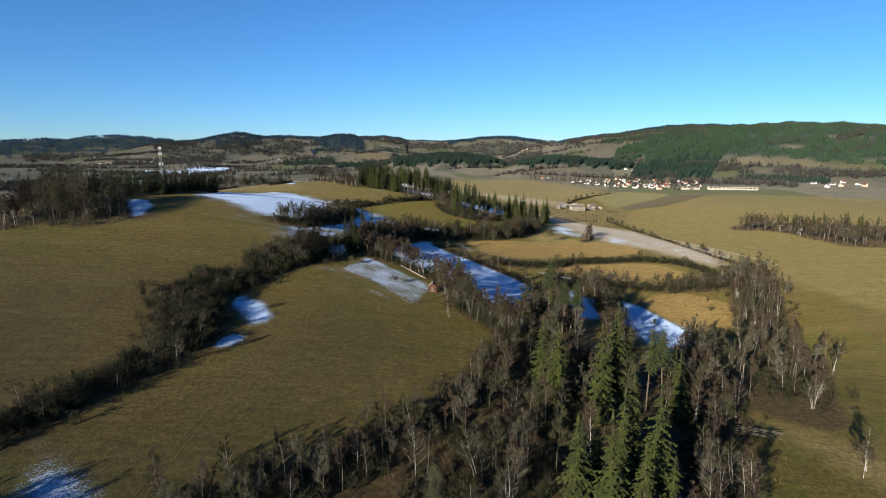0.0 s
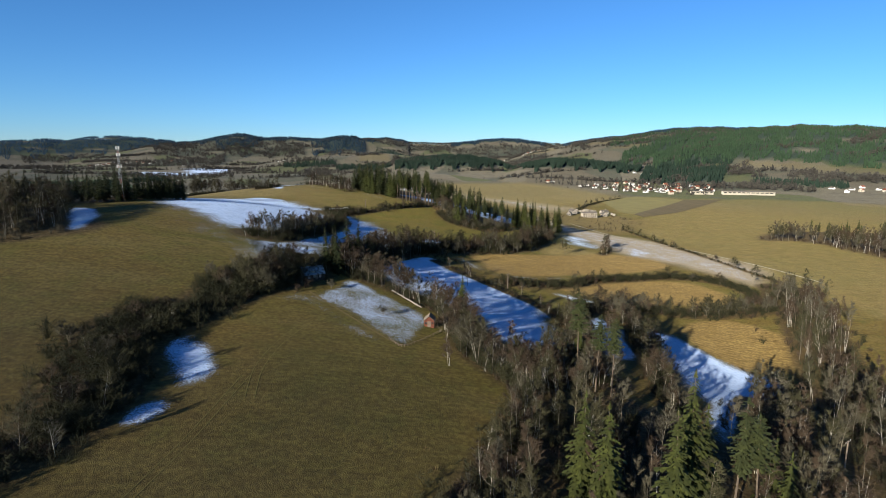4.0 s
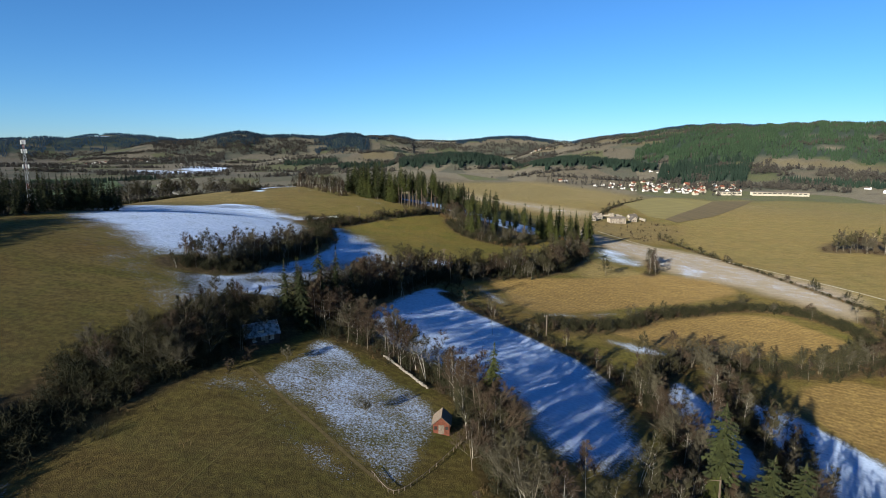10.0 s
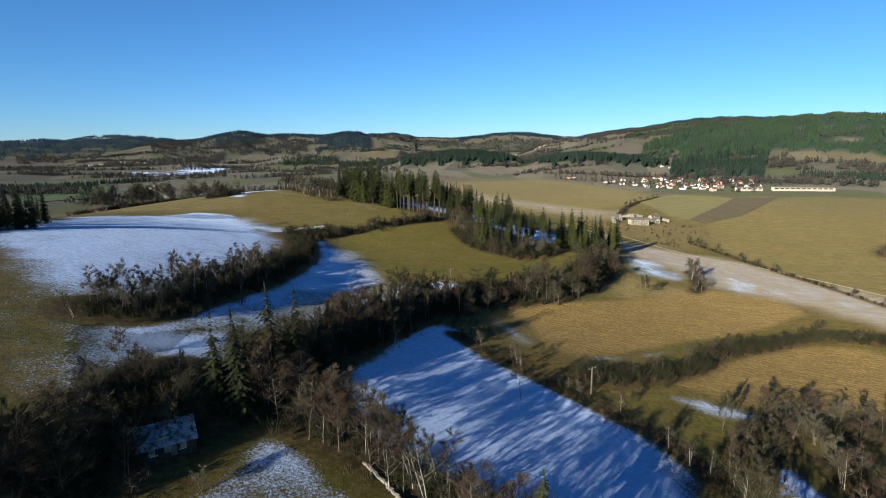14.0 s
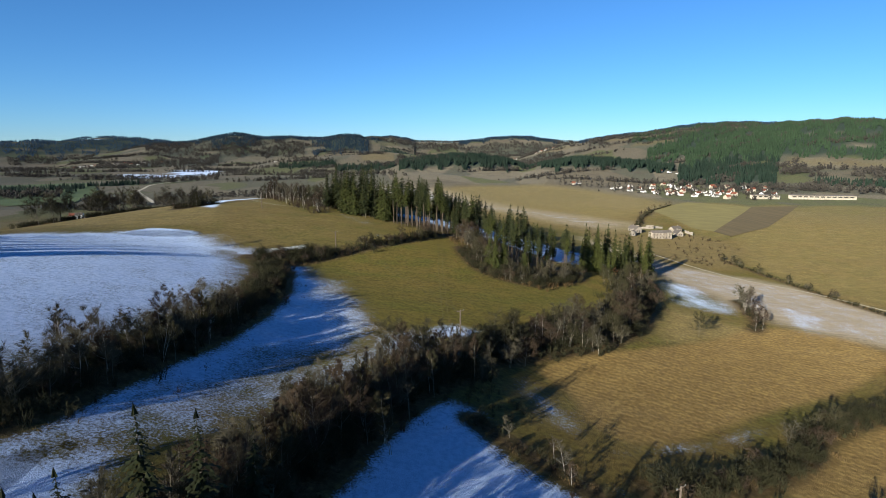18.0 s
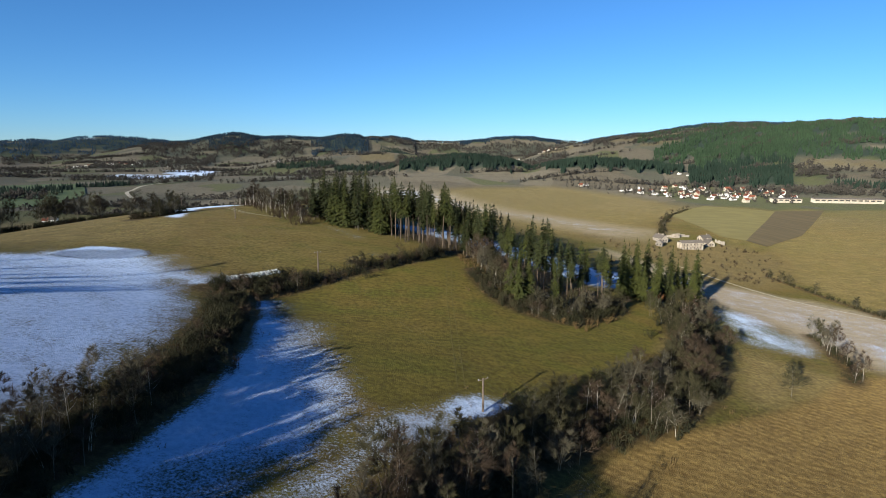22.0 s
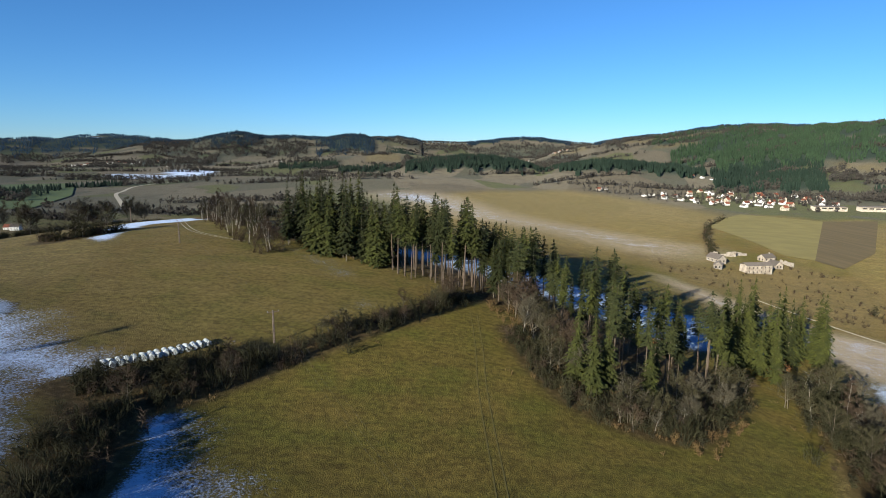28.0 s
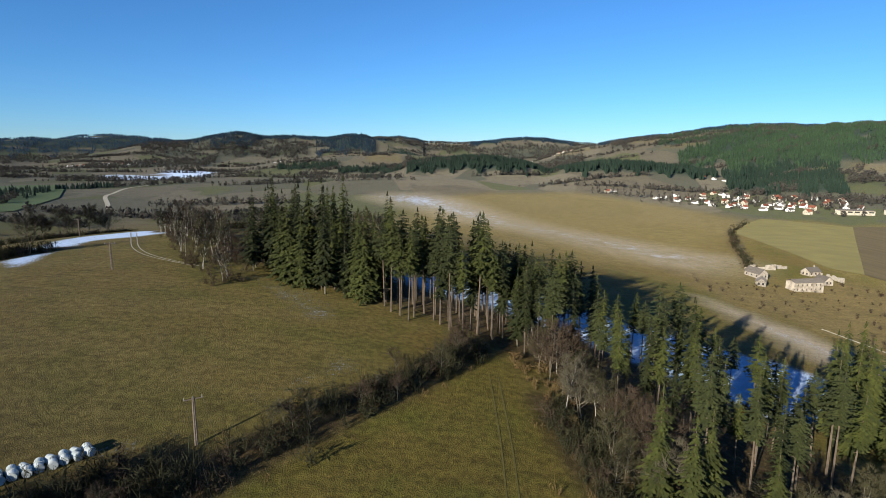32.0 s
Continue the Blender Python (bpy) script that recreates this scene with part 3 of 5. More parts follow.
def build_ground():
    xs, ys = steps(-200, 240, 2.0, -5200, 5200), steps(70, 640, 2.0, -1500, 4900)
    x, y = (a.ravel() for a in np.meshgrid(xs, ys))
    z = lie(x, y)
    cover, extra = np.zeros((len(x), 4)), np.zeros((len(x), 4))
    wob = 2.2 * (np.sin(x / 5.3 + np.sin(y / 7.1)) + np.sin(y / 4.1 + 1.7 * np.sin(x / 9.0))) * 0.5

    def lay(to, k, outline, level, edge):
        o = smooth(outline)
        near = (x > o[:, 0].min() - 30) & (x < o[:, 0].max() + 30) & (y > o[:, 1].min() - 30) & (y < o[:, 1].max() + 30)
        d = depth_in(x[near], y[near], o) + (wob[near] if edge > 1.5 else 0)
        to[near, k] = np.maximum(to[near, k], level * np.clip(d / edge * 0.5 + 0.5, 0, 1))

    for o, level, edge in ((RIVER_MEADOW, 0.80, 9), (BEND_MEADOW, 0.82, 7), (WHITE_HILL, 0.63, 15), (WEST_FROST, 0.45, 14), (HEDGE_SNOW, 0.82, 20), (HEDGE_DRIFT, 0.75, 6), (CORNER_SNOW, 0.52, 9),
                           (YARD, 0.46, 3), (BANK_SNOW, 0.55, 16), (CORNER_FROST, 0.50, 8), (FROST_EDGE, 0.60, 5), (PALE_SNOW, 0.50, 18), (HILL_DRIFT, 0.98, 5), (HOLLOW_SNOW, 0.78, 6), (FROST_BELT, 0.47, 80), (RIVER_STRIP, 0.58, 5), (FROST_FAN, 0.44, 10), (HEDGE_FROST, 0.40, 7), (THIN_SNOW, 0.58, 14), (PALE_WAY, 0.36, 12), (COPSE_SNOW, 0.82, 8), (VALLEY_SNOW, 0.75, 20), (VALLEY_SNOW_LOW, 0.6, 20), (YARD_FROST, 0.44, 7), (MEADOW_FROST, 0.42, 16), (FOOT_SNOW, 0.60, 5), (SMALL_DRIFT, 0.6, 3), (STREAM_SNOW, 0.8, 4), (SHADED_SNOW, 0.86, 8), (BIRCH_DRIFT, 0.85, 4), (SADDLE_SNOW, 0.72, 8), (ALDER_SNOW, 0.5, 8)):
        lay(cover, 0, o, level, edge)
    for o in (STRAW_UPPER, STRAW_MIDDLE, STRAW_LOWER):
        lay(cover, 1, o, 1, 1.5)
    lay(cover, 2, GREEN_FIELD, 1, 1.5)
    # browner turf, with this corner's dimmer light put into its colour
    lay(cover, 3, DIM_WEST, 0.85, 50)
    lay(cover, 3, DIM_MEADOW, 0.8, 40)
    lay(extra, 1, PALE_WAY, 0.95, 8)
    lay(extra, 1, FROST_BELT, 0.5, 20)
    lay(extra, 3, RIGHT_FIELD, 0.6, 6)
    lay(extra, 3, TAN_SLOPE, 0.8, 12)
    lay(extra, 3, PLOUGHED, 0.6, 10)
    lay(extra, 3, FAR_GREEN, 0.6, 10)
    lay(extra, 3, HILL_GRASS, 0.28, 20)
    lay(extra, 3, GOLD_BANK, 0.9, 6)
    lay(extra, 3, GLADE_GOLD, 0.8, 5)
    lay(extra, 3, FIELD_FRINGE, 1.0, 3)
    lay(extra, 3, MIDDLE_FIELD, 0.75, 30)
    lay(extra, 3, RUIN_WASTE, 0.9, 12)
    lay(extra, 2, RUIN_WASTE, 0.42, 12)
    for o in SHADY_FLOORS:
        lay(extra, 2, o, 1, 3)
    bearing, far = ring(x, y)
    uneven = 1.0 * np.sin(far / 47) + 0.7 * np.sin(far / 21 + 2)
    for b0, b1, r0, r1, n, kind in WOODS:
        d = np.minimum(np.minimum(bearing - b0, b1 - bearing) * far / 57, np.minimum(far - r0, r1 - far))
        extra[:, 2] = np.maximum(extra[:, 2], np.clip(d / 40 + 0.3, 0, 1 if kind != "bare" else 0.45) * wooded(x, y))
    for b0, b1, r0, r1 in CLEARINGS:
        d = np.minimum(np.minimum(bearing - b0, b1 - bearing) * far / 57, np.minimum(far - r0, r1 - far) + 9 * uneven)
        extra[:, 3] = np.maximum(extra[:, 3], np.clip(d / 20, 0, 0.35))
        extra[:, 2] *= 1 - np.clip(d / 20, 0, 1)
    for b0, b1, r0, r1, level in FAR_SNOW:
        d = np.minimum(np.minimum(bearing - b0, b1 - bearing) * far / 57, np.minimum(far - r0, r1 - far) + 12 * uneven)
        cover[:, 0] = np.maximum(cover[:, 0], np.clip(d / 15, 0, level))
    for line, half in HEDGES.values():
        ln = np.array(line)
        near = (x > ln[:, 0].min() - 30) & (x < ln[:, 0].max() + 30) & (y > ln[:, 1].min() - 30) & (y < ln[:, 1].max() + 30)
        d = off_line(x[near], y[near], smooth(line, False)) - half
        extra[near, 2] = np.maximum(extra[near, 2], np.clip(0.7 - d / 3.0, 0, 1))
        cover[near, 0] *= np.clip(0.5 + d / 4, 0.25, 1)
    extra[:, 0] = np.clip((np.hypot(x, y - 300) - 620) / 260, 0, 1) * (1 - extra[:, 3])
    nx = len(xs)
    i = (np.arange(len(ys) - 1)[:, None] * nx + np.arange(nx - 1)[None]).ravel()
    f = np.concatenate([np.stack([i, i + 1, i + nx + 1], 1), np.stack([i, i + nx + 1, i + nx], 1)])
    me = mesh_of("ground", np.stack([x, y, z], 1), f, LAND)
    for name, values in (("cover", cover), ("cover_b", extra)):
        a = me.attributes.new(name, "FLOAT_COLOR", "POINT")
        a.data.foreach_set("color", values.astype(np.float32).ravel())
    me.polygons.foreach_set("use_smooth", np.ones(len(f), bool))
    tagged(new("ground", me), "rolling winter meadows with frost, stubble and snow patches", "ground", "", "structure")
    # the single fields, sheets of turf on the ground
    grid_x, grid_y = x[i] + 1, y[i] + 1
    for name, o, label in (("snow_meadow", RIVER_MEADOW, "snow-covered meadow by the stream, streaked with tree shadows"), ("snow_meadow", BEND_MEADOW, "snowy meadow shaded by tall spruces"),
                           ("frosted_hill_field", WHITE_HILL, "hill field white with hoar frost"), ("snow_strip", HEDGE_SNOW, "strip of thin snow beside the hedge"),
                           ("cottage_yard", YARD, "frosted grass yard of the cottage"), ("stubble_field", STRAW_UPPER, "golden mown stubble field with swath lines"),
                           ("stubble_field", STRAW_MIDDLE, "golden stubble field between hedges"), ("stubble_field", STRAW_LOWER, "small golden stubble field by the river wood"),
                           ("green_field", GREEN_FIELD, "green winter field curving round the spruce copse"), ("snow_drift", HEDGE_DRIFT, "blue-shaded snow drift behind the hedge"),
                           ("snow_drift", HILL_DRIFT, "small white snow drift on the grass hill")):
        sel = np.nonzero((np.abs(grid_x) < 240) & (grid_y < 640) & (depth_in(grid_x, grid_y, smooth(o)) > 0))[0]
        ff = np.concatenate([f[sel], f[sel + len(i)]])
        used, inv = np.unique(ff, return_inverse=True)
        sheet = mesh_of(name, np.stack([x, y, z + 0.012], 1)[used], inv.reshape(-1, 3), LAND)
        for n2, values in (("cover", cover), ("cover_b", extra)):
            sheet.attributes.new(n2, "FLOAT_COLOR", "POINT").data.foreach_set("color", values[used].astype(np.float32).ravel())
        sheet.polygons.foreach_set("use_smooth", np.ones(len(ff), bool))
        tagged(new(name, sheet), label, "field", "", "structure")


build_ground()


# ---- trees ----
rng = random.Random(7)


def rand_dir(flat=0.0):
    return Vector((rng.uniform(-1, 1), rng.uniform(-1, 1), rng.uniform(-1, 1) * (1 - flat))).normalized()


def spruce_soup(h, bare, radius, tiers, arms, sag, blunt=0.75):
    """Trunk and drooping whorls of a spruce; bare: the share of the stem below the crown."""
    wood, leaf = Soup(), Soup()
    lean = Vector((rng.uniform(-0.02, 0.02), rng.uniform(-0.02, 0.02), 1))
    stem = [lean * (h * k / 4) for k in range(5)]
    for k in range(4):
        wood.tube(stem[k] - Vector((0, 0, 0.4 if k == 0 else 0)), stem[k + 1], h * 0.0105 * (1 - k / 4.3), h * 0.0105 * (1 - (k + 1) / 4.3), 6)
    for k in range(int(10 * bare)):
        p = lean * (h * bare * rng.uniform(0.35, 1))
        d = rand_dir(0.7)
        wood.tube(p, p + d * radius * rng.uniform(0.25, 0.6) - Vector((0, 0, 0.2)), 0.035, 0.01, 3)
    for i in range(tiers):
        s = i / (tiers - 1)
        z = h * (bare + (0.985 - bare) * s)
        r = radius * (1 - s) ** blunt * (0.75 + 0.25 * min(1, s * 6)) * rng.uniform(0.84, 1.14) + 0.12
        for j in range(max(5, int(arms * (1 - 0.4 * s)))):
            a = 2 * math.pi * (j + rng.random()) / max(5, int(arms * (1 - 0.4 * s)))
            out = Vector((math.cos(a), math.sin(a), 0))
            side = Vector((-out.y, out.x, 0))
            rr = r * rng.uniform(0.4, 1.2)
            if rng.random() < 0.12:
                continue
            base = lean * z + Vector((0, 0, rng.uniform(-0.45, 0.45)))
            tip = base + out * rr - Vector((0, 0, rr * sag * rng.uniform(0.6, 1.3)))
            w = rr * 0.24
            for u in (0.1, 0.38, 0.66):
                p = base.lerp(tip, u) + Vector((0, 0, rr * 0.05))
                e = base.lerp(tip, u + 0.34)
                for sg in (1, -1):
                    q = p + out * rr * 0.2 + side * sg * w * (1.25 - u) * rng.uniform(0.7, 1.3) - Vector((0, 0, rr * rng.uniform(0.06, 0.26)))
                    leaf.tri(p, q, e)
    leaf.tri(lean * (h * 0.96) + Vector((0.14, 0, 0)), lean * (h * 0.96) + Vector((-0.1, 0.1, 0)), lean * h * 1.02)
    leaf.tri(lean * (h * 0.96) + Vector((0, 0.14, 0)), lean * (h * 0.96) + Vector((-0.1, -0.1, 0)), lean * h * 1.02)
    return wood, leaf


def bare_soup(h, spreading, limbs, stems=1, first=0.3, twigs=10, thick=0.010, wide=0.026):
    """A leafless tree: stems and limbs, and a haze of fine twigs."""
    wood, fine = Soup(), Soup()
    for st in range(stems):
        foot = Vector((rng.uniform(-0.4, 0.4), rng.uniform(-0.4, 0.4), -0.3)) if stems > 1 else Vector((0, 0, -0.3))
        d = Vector((rng.uniform(-1, 1), rng.uniform(-1, 1), 0)) * (0.22 if stems > 1 else 0.06) + Vector((0, 0, 1))
        hh = h * rng.uniform(0.75, 1.0) if st else h
        pts, p = [foot], foot
        for k in range(5):
            d = (d + rand_dir(0.8) * 0.09).normalized()
            p = p + d * hh / 5
            pts.append(p)
        for k in range(5):
            wood.tube(pts[k], pts[k + 1], h * thick * (1 - k / 5.4), h * thick * (1 - (k + 1) / 5.4), 5)
        for i in range(limbs):
            s = first + (0.97 - first) * (i + rng.random()) / limbs
            k = min(4, int(s * 5))
            o = pts[k].lerp(pts[k + 1], s * 5 - k)
            a = rng.uniform(0, 2 * math.pi)
            ln = h * spreading * (1.05 - 0.75 * abs(s - first) / (1 - first)) * rng.uniform(0.7, 1.2)
            ld = Vector((math.cos(a), math.sin(a), rng.uniform(0.5, 1.1))).normalized()
            e1 = o + ld * ln * 0.5
            ld2 = (ld + Vector((0, 0, 0.35)) + rand_dir() * 0.25).normalized()
            e2 = e1 + ld2 * ln * 0.5
            r = h * thick * 0.5 * (1.1 - s)
            wood.tube(o, e1, r, r * 0.65, 4)
            wood.tube(e1, e2, r * 0.65, 0.012, 3)
            for b in range(5):
                u = rng.uniform(0.25, 1.0)
                q = o.lerp(e1, u * 2) if u < 0.5 else e1.lerp(e2, u * 2 - 1)
                bd = (ld2 + rand_dir() * 0.9 + Vector((0, 0, 0.2))).normalized()
                bl = ln * rng.uniform(0.25, 0.5)
                sd = bd.orthogonal().normalized() * (r * 0.3 + 0.012)
                fine.tri(q - sd, q + sd, q + bd * bl)
                for w in range(twigs):
                    t0 = q + bd * bl * rng.uniform(0.1, 1.0)
                    td = (bd + rand_dir() * 0.8 + Vector((0, 0, 0.3))).normalized()
                    tl = bl * rng.uniform(0.6, 1.3) + 0.4
                    sd = td.orthogonal().normalized() * wide
                    fine.tri(t0 - sd, t0 + sd, t0 + td * tl)
    return wood, fine


SOUPS = {}


def tree_thing(name, label, category, group, wood, crown, wood_mat, crown_mat):
    ob = tagged(new(name), label, category, group)
    part("trunk", wood.mesh("trunk", wood_mat), None, ob)
    part("crown", crown.mesh("crown", crown_mat), None, ob)
    SOUPS[ob] = (wood, crown)
    return ob


def at(x, y, scale=1.0, tall=1.0, sink=0.05):
    return Matrix.LocRotScale((x, y, ground_z(x, y) - sink), Euler((rng.uniform(-0.03, 0.03), rng.uniform(-0.03, 0.03), rng.uniform(0, 6.28))), (scale, scale, scale * tall))


def planted(protos, spots, lo, hi):
    """Copies of the given trees (each built 10 m high) at the given spots, lo to hi metres high."""
    for x, y in spots:
        h = rng.uniform(lo, hi) / 10
        copy_thing(rng.choice(protos), at(x, y, h * rng.uniform(0.9, 1.2), rng.uniform(0.85, 1.05)))


def inside(outline, n, gap):
    o, out = np.array(outline), []
    for _ in range(n * 60):
        if len(out) >= n:
            break
        x, y = rng.uniform(o[:, 0].min(), o[:, 0].max()), rng.uniform(o[:, 1].min(), o[:, 1].max())
        if depth_in(np.array([x]), np.array([y]), o)[0] > 0 and all((x - a) ** 2 + (y - b) ** 2 > gap * gap for a, b in out):
            out.append((x, y))
    return out


def along(line, half, n, gap=0.0):
    p, out = smooth(line, False, 8), []
    seg = np.hypot(*np.diff(p, axis=0).T)
    cum = np.concatenate([[0], np.cumsum(seg)])
    for _ in range(n * 8):
        if len(out) >= n:
            break
        s = rng.uniform(0, cum[-1])
        k = min(len(seg) - 1, int(np.searchsorted(cum, s) - 1)) if s > 0 else 0
        q = p[k] + (p[k + 1] - p[k]) * (s - cum[k]) / seg[k]
        w = rng.gauss(0, 0.5) * half
        nx, ny = -(p[k + 1] - p[k])[1] / seg[k], (p[k + 1] - p[k])[0] / seg[k]
        x, y = q[0] + nx * w, q[1] + ny * w
        if all((x - a) ** 2 + (y - b) ** 2 > gap * gap for a, b in out):
            out.append((x, y))
    return out


def tiled(name, soups, spots, lo, hi, mat, label, category, tall=(0.9, 1.15)):
    """Many small plants joined into one mesh."""
    vs, fs, n = [], [], 0
    arrays = [s.arrays() for s in soups]
    if len(spots) == 0:
        return
    zs = lie([s[0] for s in spots], [s[1] for s in spots])
    for (x, y), z in zip(spots, zs):
        v, f = rng.choice(arrays)
        a, s = rng.uniform(0, 6.28), rng.uniform(lo, hi)
        c, d = math.cos(a) * s, math.sin(a) * s
        t = s * rng.uniform(*tall)
        vs.append(np.stack([v[:, 0] * c - v[:, 1] * d + x, v[:, 0] * d + v[:, 1] * c + y, v[:, 2] * t + z - 0.05], 1))
        fs.append(f + n)
        n += len(v)
    return tagged(new(name, mesh_of(name, np.concatenate(vs), np.concatenate(fs), mat)), label, category, "", "stuff")


SPRUCES = [tree_thing("spruce", "tall green spruce, sunlit, branches nearly to the ground", "tree", "spruces", *spruce_soup(10, b, r, 36, 14, s, 0.7), PINE_BARK, NEEDLE)
           for b, r, s in ((0.10, 1.7, 0.45), (0.16, 1.55, 0.6), (0.05, 1.8, 0.40))]
STAND = [tree_thing("spruce", "tall stand spruce with a long bare trunk and narrow green crown", "tree", "spruces", *spruce_soup(10, b, r, 28, 11, s, 0.45), PINE_BARK, m)
         for b, r, s, m in ((0.48, 1.05, 0.35, NEEDLE_PINE), (0.60, 1.1, 0.1, NEEDLE_PINE), (0.36, 1.1, 0.5, NEEDLE_DARK), (0.52, 1.0, 0.3, NEEDLE))]
DARK_SPRUCES = [tree_thing("spruce", "dark green spruce at the wood edge", "tree", "spruces", *spruce_soup(10, b, r, 28, 13, s), BARK, NEEDLE_DARK)
                for b, r, s in ((0.08, 1.7, 0.5), (0.14, 1.6, 0.45))]
BIRCHES = [tree_thing("birch", "leafless birch with a white trunk and fine brown twigs", "tree", "birches", *bare_soup(10, sp, li, st, fi, 12, 0.0075), BIRCH, m)
           for sp, li, st, fi, m in ((0.26, 15, 1, 0.32, TWIG_RED), (0.24, 10, 2, 0.35, TWIG), (0.28, 16, 1, 0.28, TWIG_PALE), (0.22, 8, 3, 0.35, TWIG_RED))]
BROAD = [tree_thing("bare_tree", "leafless broad-crowned tree with grey branches", "tree", "bare trees", *bare_soup(10, sp, li, st, fi, 14), BARK, m)
         for sp, li, st, fi, m in ((0.52, 20, 1, 0.22, TWIG), (0.42, 10, 3, 0.2, TWIG_PALE), (0.46, 18, 1, 0.25, TWIG_RED), (0.40, 12, 2, 0.18, TWIG))]
SLIM = [tree_thing("bare_tree", "slender leafless tree with a straight grey stem in the wood", "tree", "bare trees", *bare_soup(10, sp, li, 1, fi, 11, 0.009), BARK, m)
        for sp, li, fi, m in ((0.20, 16, 0.35, TWIG), (0.17, 15, 0.45, TWIG_RED), (0.23, 17, 0.3, TWIG_PALE))]
for ob in SPRUCES + STAND + DARK_SPRUCES + BIRCHES + BROAD + SLIM:
    ob.matrix_basis = at(0, 0)


RUSTY = tree_thing("young_oak", "small tree still holding rusty withered leaves at the field edge", "tree", "", *bare_soup(10, 0.38, 12, 2, 0.12, 9, 0.012, 0.16), BARK, RUST)
RUSTY.matrix_basis = at(96, 493, 0.5)
copy_thing(RUSTY, at(64, 500, 0.95))


def shrub_soup(h, stems, twigs):
    """A leafless bush: a fan of thin stems with long upright twigs."""
    f = Soup()
    for _ in range(stems):
        a, out = rng.uniform(0, 6.28), rng.uniform(0.05, 0.6)
        d = Vector((math.cos(a) * out, math.sin(a) * out, 1)).normalized()
        p = Vector((rng.uniform(-0.8, 0.8), rng.uniform(-0.8, 0.8), -0.1))
        ln = h * rng.uniform(0.5, 1.05)
        q = p + d * ln
        sd = d.orthogonal().normalized() * 0.035
        f.tri(p - sd, p + sd, q)
        for _ in range(twigs):
            t0 = p.lerp(q, rng.uniform(0.05, 0.9))
            td = (d + rand_dir() * 0.7 + Vector((0, 0, 0.15))).normalized()
            s2 = td.cross(rand_dir()).normalized() * 0.038
            f.tri(t0 - s2, t0 + s2, t0 + td * ln * rng.uniform(0.3, 0.65))
    return f


def tangle_soup(h, arcs, wide=0.045):
    """A rounded bush: arching stems with side twigs all round."""
    f = Soup()
    for _ in range(arcs):
        a, out = rng.uniform(0, 6.28), rng.uniform(0.1, 1.0)
        p = Vector((rng.uniform(-0.4, 0.4), rng.uniform(-0.4, 0.4), -0.1))
        ln = h * rng.uniform(0.45, 1.0)
        m = p + Vector((math.cos(a) * out * 0.35, math.sin(a) * out * 0.35, 0.75)) * ln
        e = m + Vector((math.cos(a) * out * 0.7, math.sin(a) * out * 0.7, 0.25 - 0.4 * out)) * ln * 0.7
        sd = (m - p).orthogonal().normalized() * 0.04
        f.tri(p - sd, p + sd, m)
        f.tri(m - sd * 0.7, m + sd * 0.7, e)
        for _ in range(9):
            u = rng.uniform(0.2, 2.0)
            t0 = p.lerp(m, u) if u < 1 else m.lerp(e, u - 1)
            td = ((e - p).normalized() * 0.5 + rand_dir()).normalized()
            s2 = td.cross(rand_dir()).normalized() * wide
            f.tri(t0 - s2, t0 + s2, t0 + td * ln * rng.uniform(0.18, 0.45))
    return f


SHRUB = [shrub_soup(3, 13, 7), shrub_soup(3, 13, 7)] + [tangle_soup(h, 14) for h in (2.2, 2.8, 3.2, 2.5)]
TALL_SHRUB = [tangle_soup(6, 30, 0.065) for _ in range(4)]


def settle(protos, spots):
    for ob, (x, y, h) in zip(protos, spots):
        ob.matrix_basis = at(x, y, h / 10)


def joined(kinds, spots, lo, hi):
    """Trees of a dense wood, joined: stems and twigs."""
    for j, ob in enumerate(kinds):
        bark = next(c for c in ob.children if c.name.startswith("trunk")).data.materials[0]
        twig = next(c for c in ob.children if c.name.startswith("crown")).data.materials[0]
        mine = [(x, y) for k, (x, y) in enumerate(spots) if k % len(kinds) == j]
        both = rng.getstate()
        tiled("thicket_stems", [SOUPS[ob][0]], mine, lo / 10, hi / 10, bark, "slender stems of a dense wood", "trees")
        rng.setstate(both)
        tiled("thicket_twigs", [SOUPS[ob][1]], mine, lo / 10, hi / 10, twig, "dense crowns and twigs of a wood", "trees")


# ---- woods and single trees ----
COPSE_HEAD = [(18, 522), (30, 500), (38, 478), (46, 466), (58, 464), (70, 478), (76, 490), (60, 512), (44, 532), (28, 542)]
COPSE_EAST = [(76, 484), (96, 494), (118, 512), (130, 512), (120, 530), (90, 515)]
SOUTH_SPRUCES = [(50, 201), (54, 196), (58, 194), (33, 140), (37, 137), (47, 131), (54, 141), (59, 144), (62, 139), (66, 138), (68, 133), (30, 92), (34, 96), (37, 91), (41, 95), (43, 90), (27, 85), (31, 79), (37, 81)]
planted(SPRUCES + DARK_SPRUCES, inside([(-58, 552), (-40, 538), (-18, 528), (-10, 545), (-48, 572)], 46, 3.1), 20, 26)
planted(STAND, inside([(-18, 528), (-3, 521), (14, 520), (26, 538), (10, 546), (-10, 548)], 60, 2.7), 20, 25)
planted(STAND, inside(COPSE_HEAD, 62, 3.6), 16, 24)
planted(SPRUCES, [(93, 490), (33, 459), (37, 463), (31, 466), (46, 461)], 17, 24)
planted(STAND + DARK_SPRUCES, inside([(12, 522), (20, 506), (30, 502), (28, 530), (16, 538)], 16, 3.0), 16, 22)
planted(BROAD + BIRCHES[2:3], inside([(20, 512), (22, 490), (28, 470), (35, 466), (34, 484), (28, 506)], 17, 2.6), 8, 12)
planted(BROAD[:1], [(103, 418)], 8, 8.5)
